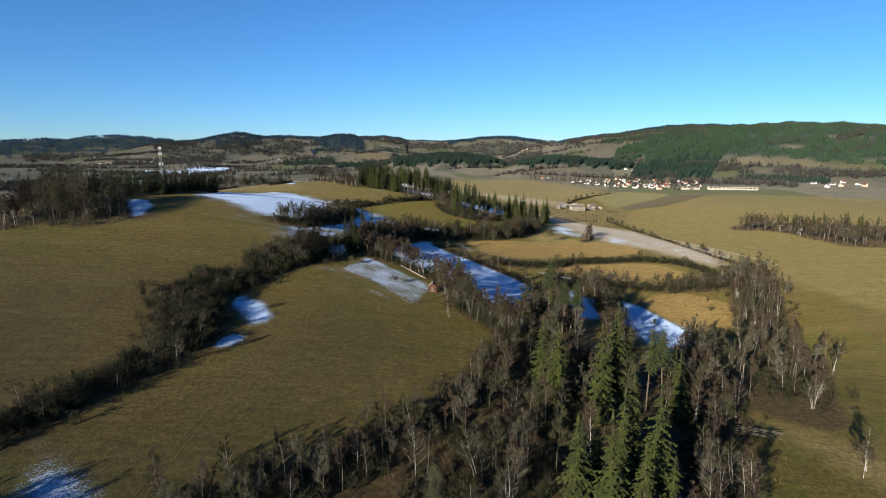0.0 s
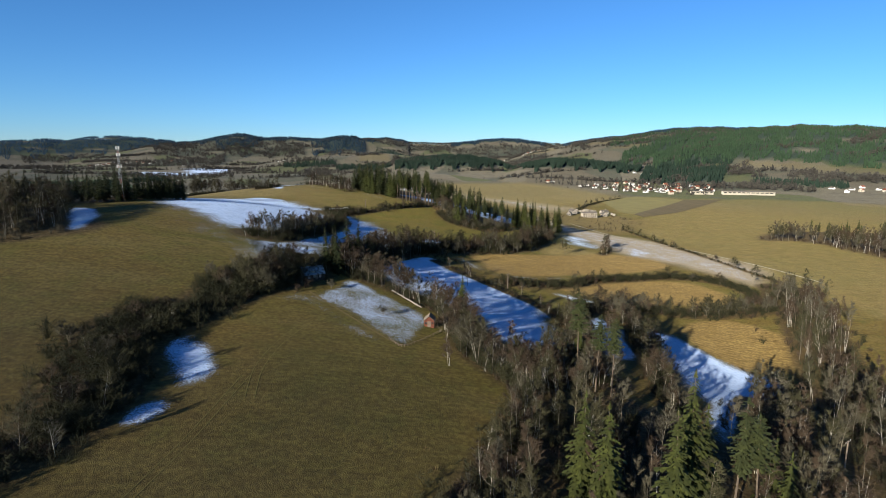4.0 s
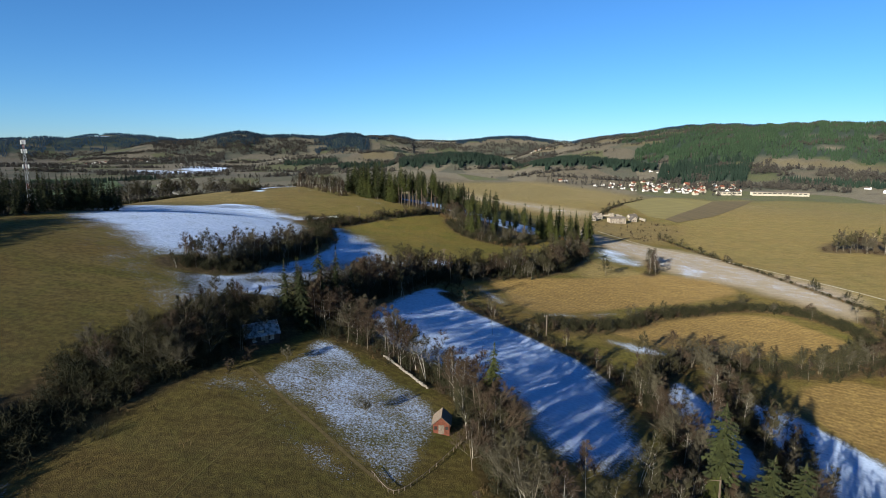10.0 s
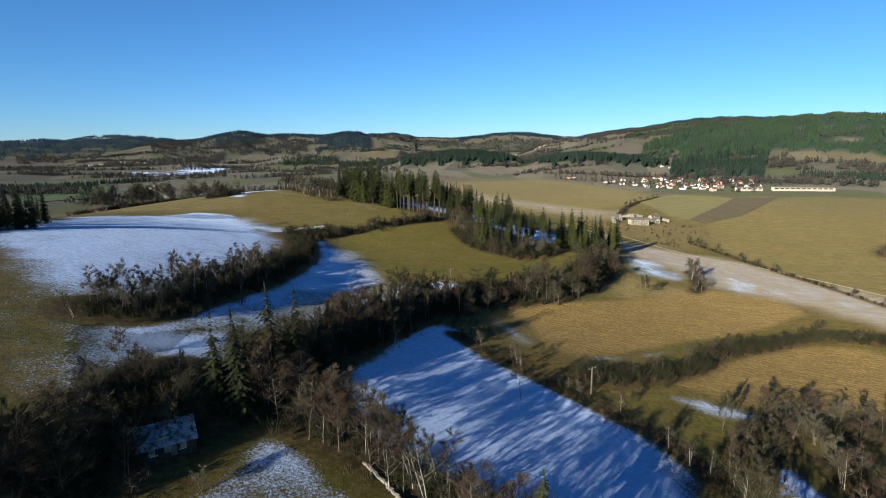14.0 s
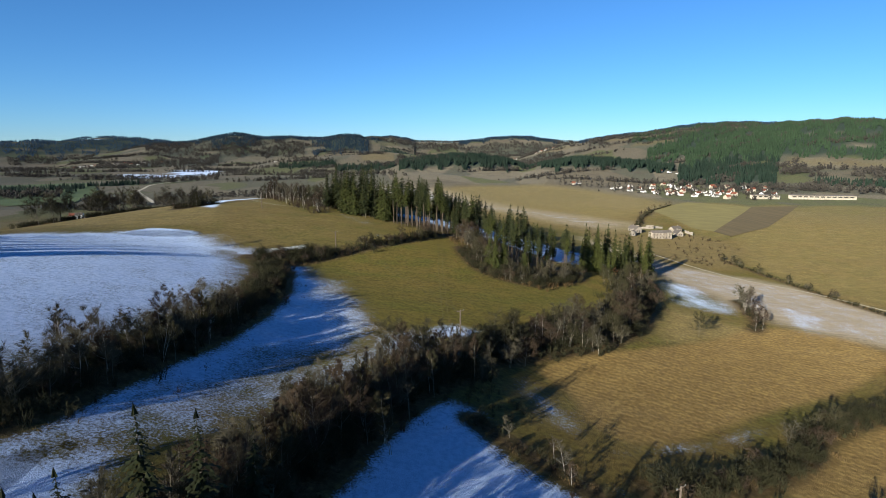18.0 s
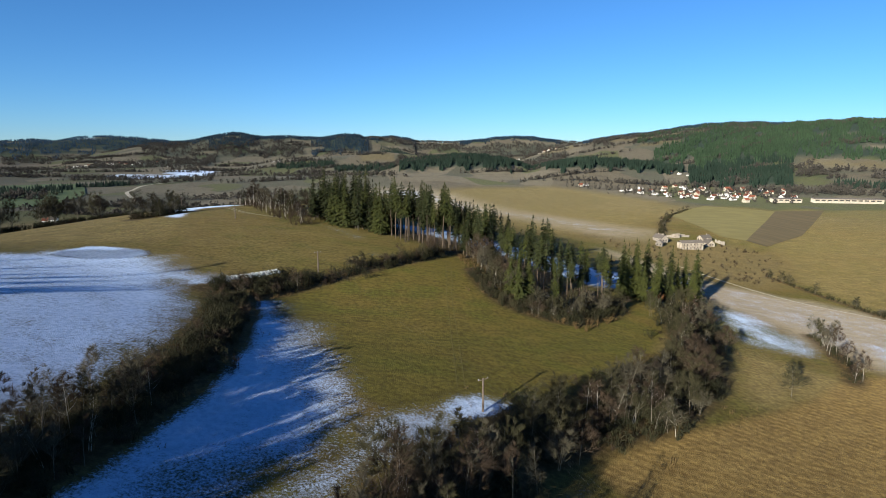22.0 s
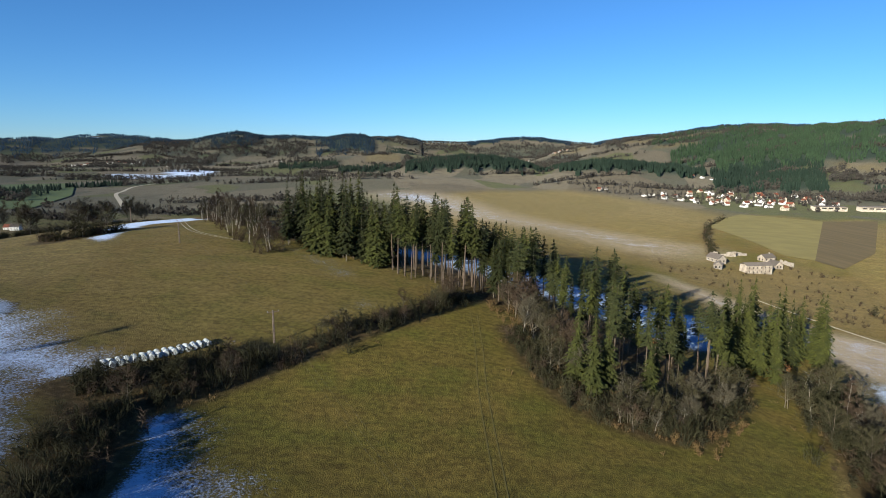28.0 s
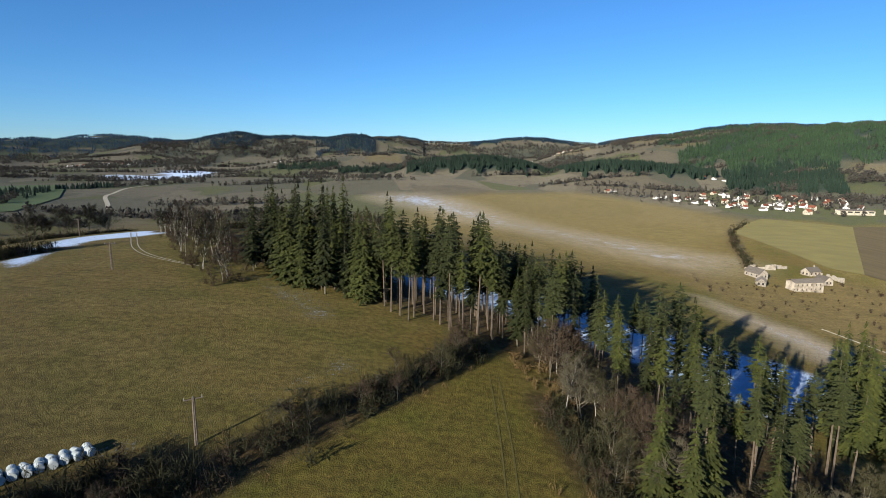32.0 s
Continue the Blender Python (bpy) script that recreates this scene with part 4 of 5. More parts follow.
planted(BIRCHES[:3], [(118, 150), (123, 156), (121, 153), (103, 113), (106, 116), (127, 160), (36, 388), (39, 389), (42, 387), (45, 389), (48, 390), (52, 391), (56, 387)], 8, 11)
planted(SPRUCES + DARK_SPRUCES[:1], [(89, 500), (85, 503), (105, 505), (119, 509)], 19, 23)
planted(SPRUCES, inside(COPSE_EAST, 18, 4.0), 18, 24)
planted(SPRUCES + STAND[:2], SOUTH_SPRUCES, 21, 27)
planted(SPRUCES[2:], [(18.5, 241)], 21, 22)
planted(SPRUCES, [(-66, 236)], 7, 8)
planted(DARK_SPRUCES, [(-31, 273), (-26, 278), (-22, 281), (-34, 270), (-19, 290)], 18, 23)
joined(DARK_SPRUCES, inside([(-215, 312), (-167, 318), (-147, 328), (-138, 352), (-126, 359), (-132, 380), (-150, 410), (-220, 400)], 84, 4.2), 11, 16)
joined(SLIM + BIRCHES[:1], inside([(328, 562), (362, 545), (368, 480), (380, 452), (440, 440), (450, 545), (380, 585)], 76, 4.5), 12, 17)
joined(SPRUCES + STAND, inside([(376, 560), (400, 480), (420, 455), (520, 435), (540, 560), (400, 605)], 36, 9), 14, 19)
joined(BROAD + BIRCHES[2:], inside([(-190, 246), (-149, 256), (-140, 261), (-136, 272), (-150, 298), (-190, 306)], 60, 3.2), 11, 16)
planted(DARK_SPRUCES, along([(-172, 318), (-149, 329), (-140, 352), (-127, 361)], 3, 34, 1.6), 11, 15)
planted(BROAD + BIRCHES[2:3], inside([(34, 452), (46, 448), (60, 460), (66, 470), (52, 466), (40, 464)], 14, 2.5), 4.5, 7)
planted(BIRCHES, inside([(-112, 616), (-74, 552), (-58, 530), (-52, 540), (-62, 575), (-95, 625)], 40, 3), 8, 12)
joined(BIRCHES + BROAD, inside([(330, 555), (362, 540), (368, 478), (378, 450), (392, 452), (380, 545), (345, 565)], 26, 5), 12, 17)
planted(BROAD[:1], [(-68, 303)], 10.5, 11)
# tall trees added south-west of the cottage to shade its roof
joined(BROAD, inside([(-58, 232), (-50, 232), (-43, 243), (-46, 250)], 12, 2.0), 10, 12)
planted(DARK_SPRUCES, [(-133, 356), (-130, 360), (-127, 363), (-136, 354)], 12, 14)
TREE_LINES = (("west", BIRCHES[:3] + BROAD[:1], 22, 5, 9), ("cottage_wood", BROAD[1:] + BIRCHES[1:3], 34, 5, 8), ("hill", SLIM + BIRCHES[:2] + BROAD[1:2], 66, 7, 10), ("hill_east", BROAD, 16, 4, 7), ("alder", BROAD[1:] + SLIM * 2 + BIRCHES[:2], 96, 8, 13), ("yard", BIRCHES[:2] + SLIM + BROAD[1:3], 84, 9, 13), ("riverside", BIRCHES + SLIM, 40, 9, 14), ("west_thicket", BROAD + BIRCHES[:1], 16, 5, 8), ("bend", BIRCHES + BROAD, 26, 9, 13),
              ("bank", BIRCHES, 14, 4, 7), ("between", BROAD, 8, 5, 8), ("upper", BIRCHES + BROAD * 2, 72, 6, 11), ("river", BROAD + SLIM, 46, 7, 10), ("river_low", BIRCHES + BROAD[1:3] + SLIM, 22, 8, 12),
              ("east", BIRCHES + SLIM * 2, 100, 10, 16), ("south", BIRCHES[:2] + SLIM * 2, 90, 7, 11), ("copse_south", SLIM * 2 + BIRCHES[:2], 62, 9, 15), ("birch_belt", BIRCHES, 30, 9, 13), ("thicket", BIRCHES + SLIM * 2, 62, 10, 15), ("stream", BROAD, 14, 4, 6),
              ("lane", BROAD, 12, 4, 7), ("copse_edge", BROAD, 10, 5, 8), ("hilltop", BROAD, 6, 6, 9), ("ridge", BROAD, 18, 7, 11), ("left_slope", BROAD, 26, 12, 17), ("bank_trees", BIRCHES, 9, 8, 11), ("added_shade_hedge", BROAD[:2], 18, 8, 10))
JOINED = {"east", "alder", "cottage_wood", "ridge", "left_slope", "copse_south", "thicket", "lane", "river", "birch_belt", "added_shade_hedge", "bend", "south"}
for key, kinds, n, lo, hi in TREE_LINES:
    line, half = HEDGES[key]
    if key == "hill":
        line = line[:-3]       # its upper end is low bushes
    if key in JOINED:
        joined(kinds, along(line, half, n, 2.0), lo, hi)
        continue
    planted(kinds, along(line, half, n, 2.0), lo, hi)
planted(BIRCHES[:3], [(-76, 178), (-79, 184), (-70, 158)], 7, 9)
planted(BIRCHES[:1], [(76, 248), (82, 262)], 11, 12)
planted(BIRCHES[:3], along([(20, 208), (30, 204), (40, 203), (50, 208)], 3, 13, 2.0), 10, 13)
settle(SPRUCES, [(52, 206, 19), (70, 141, 18), (44, 86, 18)])
settle(STAND, [(-30, 545, 21), (2, 535, 21), (20, 528, 20), (36, 500, 18)])
settle(DARK_SPRUCES, [(-29, 268, 20), (-180, 400, 17)])
settle(BIRCHES, [(33, 215, 12), (46, 222, 13), (70, 232, 12), (12, 200, 9)])
settle(SLIM, [(20, 226, 10), (26, 300, 11), (-20, 312, 12)])
settle(BROAD, [(-66, 172, 8), (100, 300, 9), (112, 300, 8), (-40, 250, 8)])
DENSE = {"west", "yard", "hill_corner", "between", "west_thicket", "cottage_wood", "alder", "hill", "upper"}
for key, (line, half) in HEDGES.items():
    length = np.hypot(*np.diff(np.array(line), axis=0).T).sum()
    lo, hi = (0.8, 1.6) if half > 3 else (0.5, 0.95)
    spots = along(line, half, int(length * half * (0.38 if half < 9 else 0.28 if half < 10 else 0.18)) + 6)
    tiled("hedge", SHRUB, spots, lo, hi, HEDGE, "tangled leafless hedge of bushes, olive brown", "hedge")
    if half > 2.5:
        tiled("hedge", SHRUB[2:], along(line, half * 1.1, int(length * half * 0.08) + 3), lo * 0.6, hi, TWIG_RED, "russet and brown bushes in the hedge", "hedge")
    if key in DENSE:
        tiled("hedge", TALL_SHRUB, along(line, half * 0.8, int(length * half * (0.17 if key in ("west", "cottage_wood", "alder") else 0.11))), 0.35 if key == "hill" else 0.6, 0.65 if key == "hill" else 0.8 if half < 4 else 1.05, HEDGE, "dense dark mass of tall bushes in the hedge", "hedge")
    tiled("dry_grass", [shrub_soup(0.9, 14, 2)], along(line, half * 2.2, int(length * 0.7)), 0.6, 1.4, DRY, "tufts of dry brown grass under the hedge", "grass")


# ---- far woods ----
def cone_soup(h, r):
    f = Soup()
    for z0, z1, k in ((0.08, 0.62, 1.0), (0.42, 1.0, 0.72)):
        a0 = rng.uniform(0, 6)
        ring = [Vector((math.cos(a0 + 1.257 * i) * r * k * rng.uniform(0.7, 1.2), math.sin(a0 + 1.257 * i) * r * k * rng.uniform(0.7, 1.2), h * z0 + rng.uniform(-1, 1))) for i in range(5)]
        for i in range(5):
            f.tri(ring[i], ring[(i + 1) % 5], Vector((rng.uniform(-0.2, 0.2), 0, h * z1)))
    return f


def puff_soup(h, r):
    f = Soup()
    for _ in range(22):
        d = rand_dir()
        p = Vector((d.x * r, d.y * r, h * 0.55 + d.z * h * 0.42)) * rng.uniform(0.6, 1)
        s = rand_dir() * h * 0.2
        t = rand_dir() * h * 0.2
        f.tri(p - s, p + s, p + t + Vector((0, 0, h * 0.12)))
    return f


planted(BROAD[1:2], [(-9, 232), (-29, 249), (-22, 476), (-12, 487)], 4, 5.5)
tiled("hedge", SHRUB, inside([(-114, 616), (-74, 550), (-58, 528), (-50, 540), (-60, 578), (-95, 628)], 120, 1.5), 0.7, 1.5, TWIG_RED, "russet birch thicket on the grassy hilltop", "thicket")
tiled("hedge", SHRUB, inside([(20, 482), (24, 460), (34, 448), (49, 445), (62, 456), (76, 474), (64, 474), (50, 462), (36, 464), (28, 484)], 110, 1.2), 0.4, 1.4, TWIG, "leafless bushes along the copse edge", "thicket")
tiled("hedge", SHRUB[2:], inside([(14, 512), (22, 482), (26, 458), (36, 446), (52, 443), (66, 458), (78, 476), (64, 476), (50, 464), (38, 466), (30, 486), (20, 512)], 150, 1.0), 0.3, 1.0, DRY, "dry brown tangle of grass and brambles along the copse edge", "thicket")
tiled("hedge", SHRUB, inside([(-8, 338), (4, 342), (12, 336), (20, 333), (27, 339), (22, 350), (16, 360), (4, 350)], 45, 1.0), 0.3, 0.8, HEDGE, "dark bushes at the head of the snow meadow", "thicket")
# bushes scaled up so that their shade reaches the cottage
tiled("hedge", SHRUB[2:], inside([(-60, 230), (-51, 230), (-42, 245), (-45, 252), (-56, 244)], 70, 1.0), 1.6, 2.3, HEDGE, "tall dark bushes shading the cottage", "thicket")
tiled("hedge", SHRUB, inside(RUIN_WASTE, 170, 2), 0.25, 1.0, TWIG_RED, "scattered brown bushes on the waste ground by the ruin", "thicket")
tiled("hedge", SHRUB, inside([(-190, 246), (-149, 254), (-138, 259), (-134, 268), (-150, 296), (-190, 306)], 150, 1.5), 0.7, 1.5, TWIG_PALE, "pale bushes under the hill birches", "thicket")
tiled("hedge", SHRUB, inside([(326, 560), (362, 540), (368, 477), (380, 448), (395, 450), (385, 545), (350, 570)], 90, 2), 0.8, 1.6, TWIG_RED, "bushes at the wood edge", "thicket")
CONES, PUFFS = [cone_soup(10, 1.9) for _ in range(5)], [puff_soup(10, 3.6) for _ in range(5)]
gen = np.random.default_rng(3)


def ellipse(cx, cy, rx, ry, n, turn=0.0):
    a, r = gen.uniform(0, 2 * np.pi, n), np.sqrt(gen.uniform(0, 1, n))
    r = r * (0.8 + 0.2 * np.sin(a * 3 + cx) + 0.12 * np.sin(a * 7 + cy))
    u, v = r * np.cos(a) * rx, r * np.sin(a) * ry
    return [(cx + p * math.cos(turn) - q * math.sin(turn), cy + p * math.sin(turn) + q * math.cos(turn)) for p, q in zip(u, v)]


def in_ring(b0, b1, r0, r1, n):
    """Places spread over a stretch of the rings, with an uneven rim."""
    b, u = gen.uniform(b0, b1, n), gen.uniform(0, 1, n)
    rim = (r1 - r0) * 0.22 * (np.sin(b * 2.7 + r0) + 0.6 * np.sin(b * 7.1 + r1))
    r = r0 + (r1 - r0) * u + rim * (0.3 + 0.7 * (1 - u))
    x, y = HUB[0] + r * np.sin(np.radians(b)), HUB[1] + r * np.cos(np.radians(b))
    keep = wooded(x, y) & ~np.any([(b > c[0]) & (b < c[1]) & (r > c[2] - 10) & (r < c[3] + 10) for c in FAR_SNOW], axis=0) & ~np.any([(b > c[0] - 0.2) & (b < c[1] + 0.2) & (r > c[2]) & (r < c[3]) for c in CLEARINGS], axis=0)
    return list(zip(x[keep], y[keep]))


WOOD_KINDS = {"distant": (HAZED_FARTHEST, "spruce forest on the most distant mountain, coloured blue for haze"), "blue": (HAZED_FAR, "spruce forest on a distant mountain ridge, with haze in its bluish colour"), "spruce": (FAR_NEEDLE, "dark spruce forest on a low hill beyond the valley"),
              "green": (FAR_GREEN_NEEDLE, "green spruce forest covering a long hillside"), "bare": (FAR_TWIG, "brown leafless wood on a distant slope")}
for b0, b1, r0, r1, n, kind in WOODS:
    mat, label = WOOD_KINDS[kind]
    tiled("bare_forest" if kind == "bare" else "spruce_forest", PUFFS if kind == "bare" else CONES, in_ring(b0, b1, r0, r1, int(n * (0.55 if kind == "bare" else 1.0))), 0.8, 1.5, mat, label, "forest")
for k in range(190):
    cx, cy = gen.uniform(-1900, 1700), gen.uniform(950, 3600)
    if abs(cx) > cy * 0.85 or (-1250 < cx < -400 and 1050 < cy < 1900) or (-200 < cx < 620 and cy < 1480):
        continue
    ln, turn = gen.uniform(60, 240), gen.uniform(-0.6, 0.6)
    tiled("treeline", PUFFS, ellipse(cx, cy, ln, gen.uniform(5, 22), int(ln * 0.45), turn), 0.6, 1.3, FAR_TWIG, "line of bare bushes and trees between distant fields", "trees")


# ---- buildings ----
def gable(lx, ly, z0, z1, over=0.35, thick=0.18):
    """A pitched roof along x over a plan lx by ly, eaves at z0, ridge at z1."""
    bm = bmesh.new()
    hx, hy = lx / 2 + over, ly / 2 + over
    drop = (z1 - z0) / (ly / 2) * over
    ring = []
    for x in (-hx, hx):
        ring.append([bm.verts.new((x, y, z)) for y, z in ((-hy, z0 - drop), (0, z1), (hy, z0 - drop), (hy, z0 - drop - thick), (0, z1 - thick), (-hy, z0 - drop - thick))])
    for k in range(6):
        bm.faces.new((ring[0][k], ring[0][(k + 1) % 6], ring[1][(k + 1) % 6], ring[1][k]))
    bm.faces.new(ring[0][::-1])
    bm.faces.new(ring[1])
    bmesh.ops.recalc_face_normals(bm, faces=bm.faces[:])
    return bm


def gabled_walls(lx, ly, z0, z1):
    bm = bmesh.new()
    hx, hy = lx / 2, ly / 2
    ring = [[bm.verts.new((x, y, z)) for y, z in ((-hy, -0.6), (-hy, z0), (0, z1 - 0.1), (hy, z0), (hy, -0.6))] for x in (-hx, hx)]
    for k in range(5):
        bm.faces.new((ring[0][k], ring[0][(k + 1) % 5], ring[1][(k + 1) % 5], ring[1][k]))
    bm.faces.new(ring[0][::-1])
    bm.faces.new(ring[1])
    bmesh.ops.recalc_face_normals(bm, faces=bm.faces[:])
    return bm


def house(name, label, lx, ly, z0, z1, wall, roof, storeys=1, group="", category="house"):
    ob = tagged(new(name), label, category, group)
    part("wall", gabled_walls(lx, ly, z0, z1), wall, ob)
    part("roof", gable(lx, ly, z0, z1), roof, ob)
    part("chimney", boxed(lx * 0.2, -0.35, z1 - 1.0, lx * 0.2 + 0.6, 0.35, z1 + 0.9, bevel=0.03), STONE, ob)
    for st in range(storeys):
        zz = 0.9 + st * 2.7
        for sy in (-1, 1):
            for k in range(max(2, int(lx / 3.2))):
                x = -lx / 2 + lx * (k + 0.5) / max(2, int(lx / 3.2))
                y = sy * ly / 2
                w = part("window", boxed(x - 0.5, y - 0.04, zz, x + 0.5, y + 0.04, zz + 1.2), DARK, ob)
                part("sill", boxed(x - 0.6, y - 0.12, zz - 0.1, x + 0.6, y + 0.12, zz), WHITE, w)
        for sx in (-1, 1):
            for y in (-ly / 5, ly / 5):
                x = sx * lx / 2
                part("window", boxed(x - 0.04, y - 0.45, zz, x + 0.04, y + 0.45, zz + 1.2), DARK, ob)
    part("door", boxed(lx * 0.1 - 0.5, -ly / 2 - 0.06, 0, lx * 0.1 + 0.5, -ly / 2 + 0.04, 2.05), OLD_WOOD, ob)
    return ob


def put(ob, x, y, turn=0.0, scale=1.0, sink=0.1):
    ob.matrix_basis = Matrix.LocRotScale((x, y, ground_z(x, y) - sink), Euler((0, 0, radians(turn))), (scale, scale, scale))
    return ob


# the cottage in the yard
cottage = house("cottage", "small cottage beside the hedge, walls and snow-dusted roof darkened for shade", 9.5, 6.2, 2.7, 5.6, SHADED_WALL, SHADED_SNOWY_TILE, 1, "", "house")
put(cottage, -37.5, 257, 32, 0.85)
dormer = part("dormer", gabled_walls(1.8, 2.0, 1.1, 1.9), PLASTER, cottage, "small pale dormer")
dormer.matrix_basis = pose(-0.5, -1.7, 3.0)
dr = part("dormer_roof", gable(1.8, 2.0, 1.1, 1.9, 0.2, 0.1), SHADED_SNOWY_TILE, dormer)
for k in range(3):
    part("shutter", boxed(-3.2 + k * 2.6, -3.22, 0.9, -2.1 + k * 2.6, -3.16, 2.1), OLD_PLASTER, cottage, "pale window shutter")
for k in range(13):
    for sy in (-1, 1):
        z = 2.75 + (5.6 - 2.7) * (k + 0.5) / 13
        y = sy * 3.45 * (1 - (k + 0.5) / 13)
        part("tile_course", boxed(-5.0, y - 0.05, z - 0.06, 5.0, y + 0.05, z + 0.06, bevel=0.02), SHADED_SNOWY_TILE, cottage)

# the little board hut at the yard's corner
hut = tagged(new("garden_hut"), "small red-brown board hut with a grey pitched roof", "hut")
part("wall", gabled_walls(4.0, 3.4, 2.4, 3.9), PLANK, hut)
part("roof", gable(4.0, 3.4, 2.4, 3.9, 0.35, 0.12), OLD_WOOD, hut, "weathered grey roof")
d = part("door", boxed(-2.08, -0.6, 0.05, -1.98, 0.6, 2.0, bevel=0.02), OLD_WOOD, hut, "dark board door")
part("handle", boxed(-2.14, 0.35, 1.0, -2.08, 0.4, 1.15), STEEL, d)
for y in (-1.15, 1.15):
    part("shutter", boxed(-2.06, y - 0.3, 1.0, -1.99, y + 0.3, 1.7), DARK, hut)
for k in range(12):
    y = -1.65 + k * 0.3
    part("batten", boxed(-2.035, y - 0.025, 0.0, -2.0, y + 0.025, 2.45 + 1.3 * (1 - abs(y) / 1.7)), PLANK, hut)
put(hut, 7, 231.5, 84, 1.0, 0.0)

# stones and posts round the yard
stone_bm = []
for k in range(4):
    bm = boxed(-rng.uniform(0.45, 0.7), -0.32, -0.35, rng.uniform(0.45, 0.7), 0.32, rng.uniform(0.25, 0.45), bevel=0.06)
    me = bpy.data.meshes.new("stone")
    bm.to_mesh(me)
    bm.free()
    me.materials.append(STONE)
    stone_bm.append(me)
row = tagged(new("stone_row"), "low row of pale stone blocks along the yard hedge", "stone wall")
for k in range(26):
    s = k / 25
    x, y = -7 + 11 * s + rng.uniform(-0.2, 0.2), 262 - 13 * s + rng.uniform(-0.2, 0.2)
    st = part("stone", rng.choice(stone_bm), None, row)
    st.matrix_basis = Matrix.LocRotScale((x, y, ground_z(x, y) + 0.25), Euler((rng.uniform(-0.1, 0.1), rng.uniform(-0.1, 0.1), -0.87 + rng.uniform(-0.2, 0.2))), (rng.uniform(0.6, 0.8),) * 3)
fence = tagged(new("yard_fence"), "low wooden post and rail fence round the frosted yard", "fence")
line = smooth([(-6, 213), (-2, 208.5), (3, 214), (9, 224), (11, 228)], False, 5)
post_me = None
for (ax, ay), (bx, by) in zip(line[:-1], line[1:]):
    if post_me is None:
        bm = bmesh.new()
        bmesh.ops.create_cone(bm, segments=6, radius1=0.07, radius2=0.055, depth=0.9, cap_ends=True)
        post_me = bpy.data.meshes.new("post")
        bm.to_mesh(post_me)
        bm.free()
        post_me.materials.append(OLD_WOOD)
    p = part("post", post_me, None, fence)
    p.matrix_basis = pose(ax, ay, ground_z(ax, ay) + 0.35)
    so = Soup()
    a, b = Vector((ax, ay, ground_z(ax, ay) + 0.65)), Vector((bx, by, ground_z(bx, by) + 0.65))
    so.tube(a, b, 0.05, 0.045, 5)
    part("rail", so.mesh("rail", OLD_WOOD), None, fence)

# round bales in white film
bm = bmesh.new()
bmesh.ops.create_cone(bm, segments=18, radius1=0.62, radius2=0.62, depth=1.2, cap_ends=True)
bmesh.ops.bevel(bm, geom=[e for e in bm.edges if abs(e.verts[0].co.z - e.verts[1].co.z) < 0.01], offset=0.1, segments=2, affect="EDGES")
bale = tagged(new("round_bale"), "round bale wrapped in white film beside the hedge", "bale", "wrapped bales")
part("film", bm, BALE, bale)
part("band", boxed(-0.64, -0.05, -0.12, 0.64, 0.05, 0.12, bevel=0.03), BALE, bale)
for k in range(30):
    row_k, up = k % 2, 0.0
    p = (k // 2) / 14
    x, y = -64 + 14.5 * p - 0.75 * row_k + rng.uniform(-0.15, 0.15), 450 + 13.5 * p + 0.85 * row_k + rng.uniform(-0.15, 0.15)
    m = Matrix.LocRotScale((x, y, ground_z(x, y) + 0.56 + up * 1.0), Euler((radians(90), 0, 0.9 + rng.uniform(-0.5, 0.5))), (1, 1, 1))
    if k == 0:
        bale.matrix_basis = m
    else:
        copy_thing(bale, m)


# ---- power line ----
def power_pole(h=7.4):
    ob = tagged(new("power_pole"), "wooden power pole with a crossarm and insulators", "pole", "power poles")
    for sx in (-0.11, 0.11):
        so = Soup()
        so.tube(Vector((sx, 0, -0.6)), Vector((sx * 0.7, 0, h)), 0.16, 0.13, 8)
        part("mast", so.mesh("mast", OLD_WOOD), None, ob)
    arm = part("crossarm", boxed(-1.3, -0.07, h - 0.35, 1.3, 0.07, h - 0.2, bevel=0.02), OLD_WOOD, ob)
    for x in (-1.2, 0.0, 1.2):
        so = Soup()
        so.tube(Vector((x, 0, h - 0.2)), Vector((x, 0, h + 0.12)), 0.06, 0.04, 6)
        part("insulator", so.mesh("insulator", STEEL), None, arm)
    return ob


LINE = [(-215, 715), (-150, 625), (-89, 541), (-36.5, 467.5), (13, 384), (47, 312), (70, 245), (105, 165), (150, 70)]
first = power_pole()
for k, (x, y) in enumerate(LINE):
    m = Matrix.LocRotScale((x, y, ground_z(x, y)), Euler((0, 0, radians(32))), (1, 1, 1))
    if k == 0:
        first.matrix_basis = m
    else:
        copy_thing(first, m)
wires = tagged(new("power_lines"), "three thin overhead wires between wooden poles", "wires")
for off in (-1.2, 0.0, 1.2):
    so = Soup()
    for (ax, ay), (bx, by) in zip(LINE[:-1], LINE[1:]):
        o = Vector((math.cos(radians(32)) * off, math.sin(radians(32)) * off, 7.52))
        a, b = Vector((ax, ay, ground_z(ax, ay))) + o, Vector((bx, by, ground_z(bx, by))) + o
        pts = [a.lerp(b, i / 8) - Vector((0, 0, 1.2 * 4 * (i / 8) * (1 - i / 8))) for i in range(9)]
        for p, q in zip(pts[:-1], pts[1:]):
            so.tube(p, q, 0.009, 0.009, 3)
    part("wire", so.mesh("wire", WIRE), None, wires)

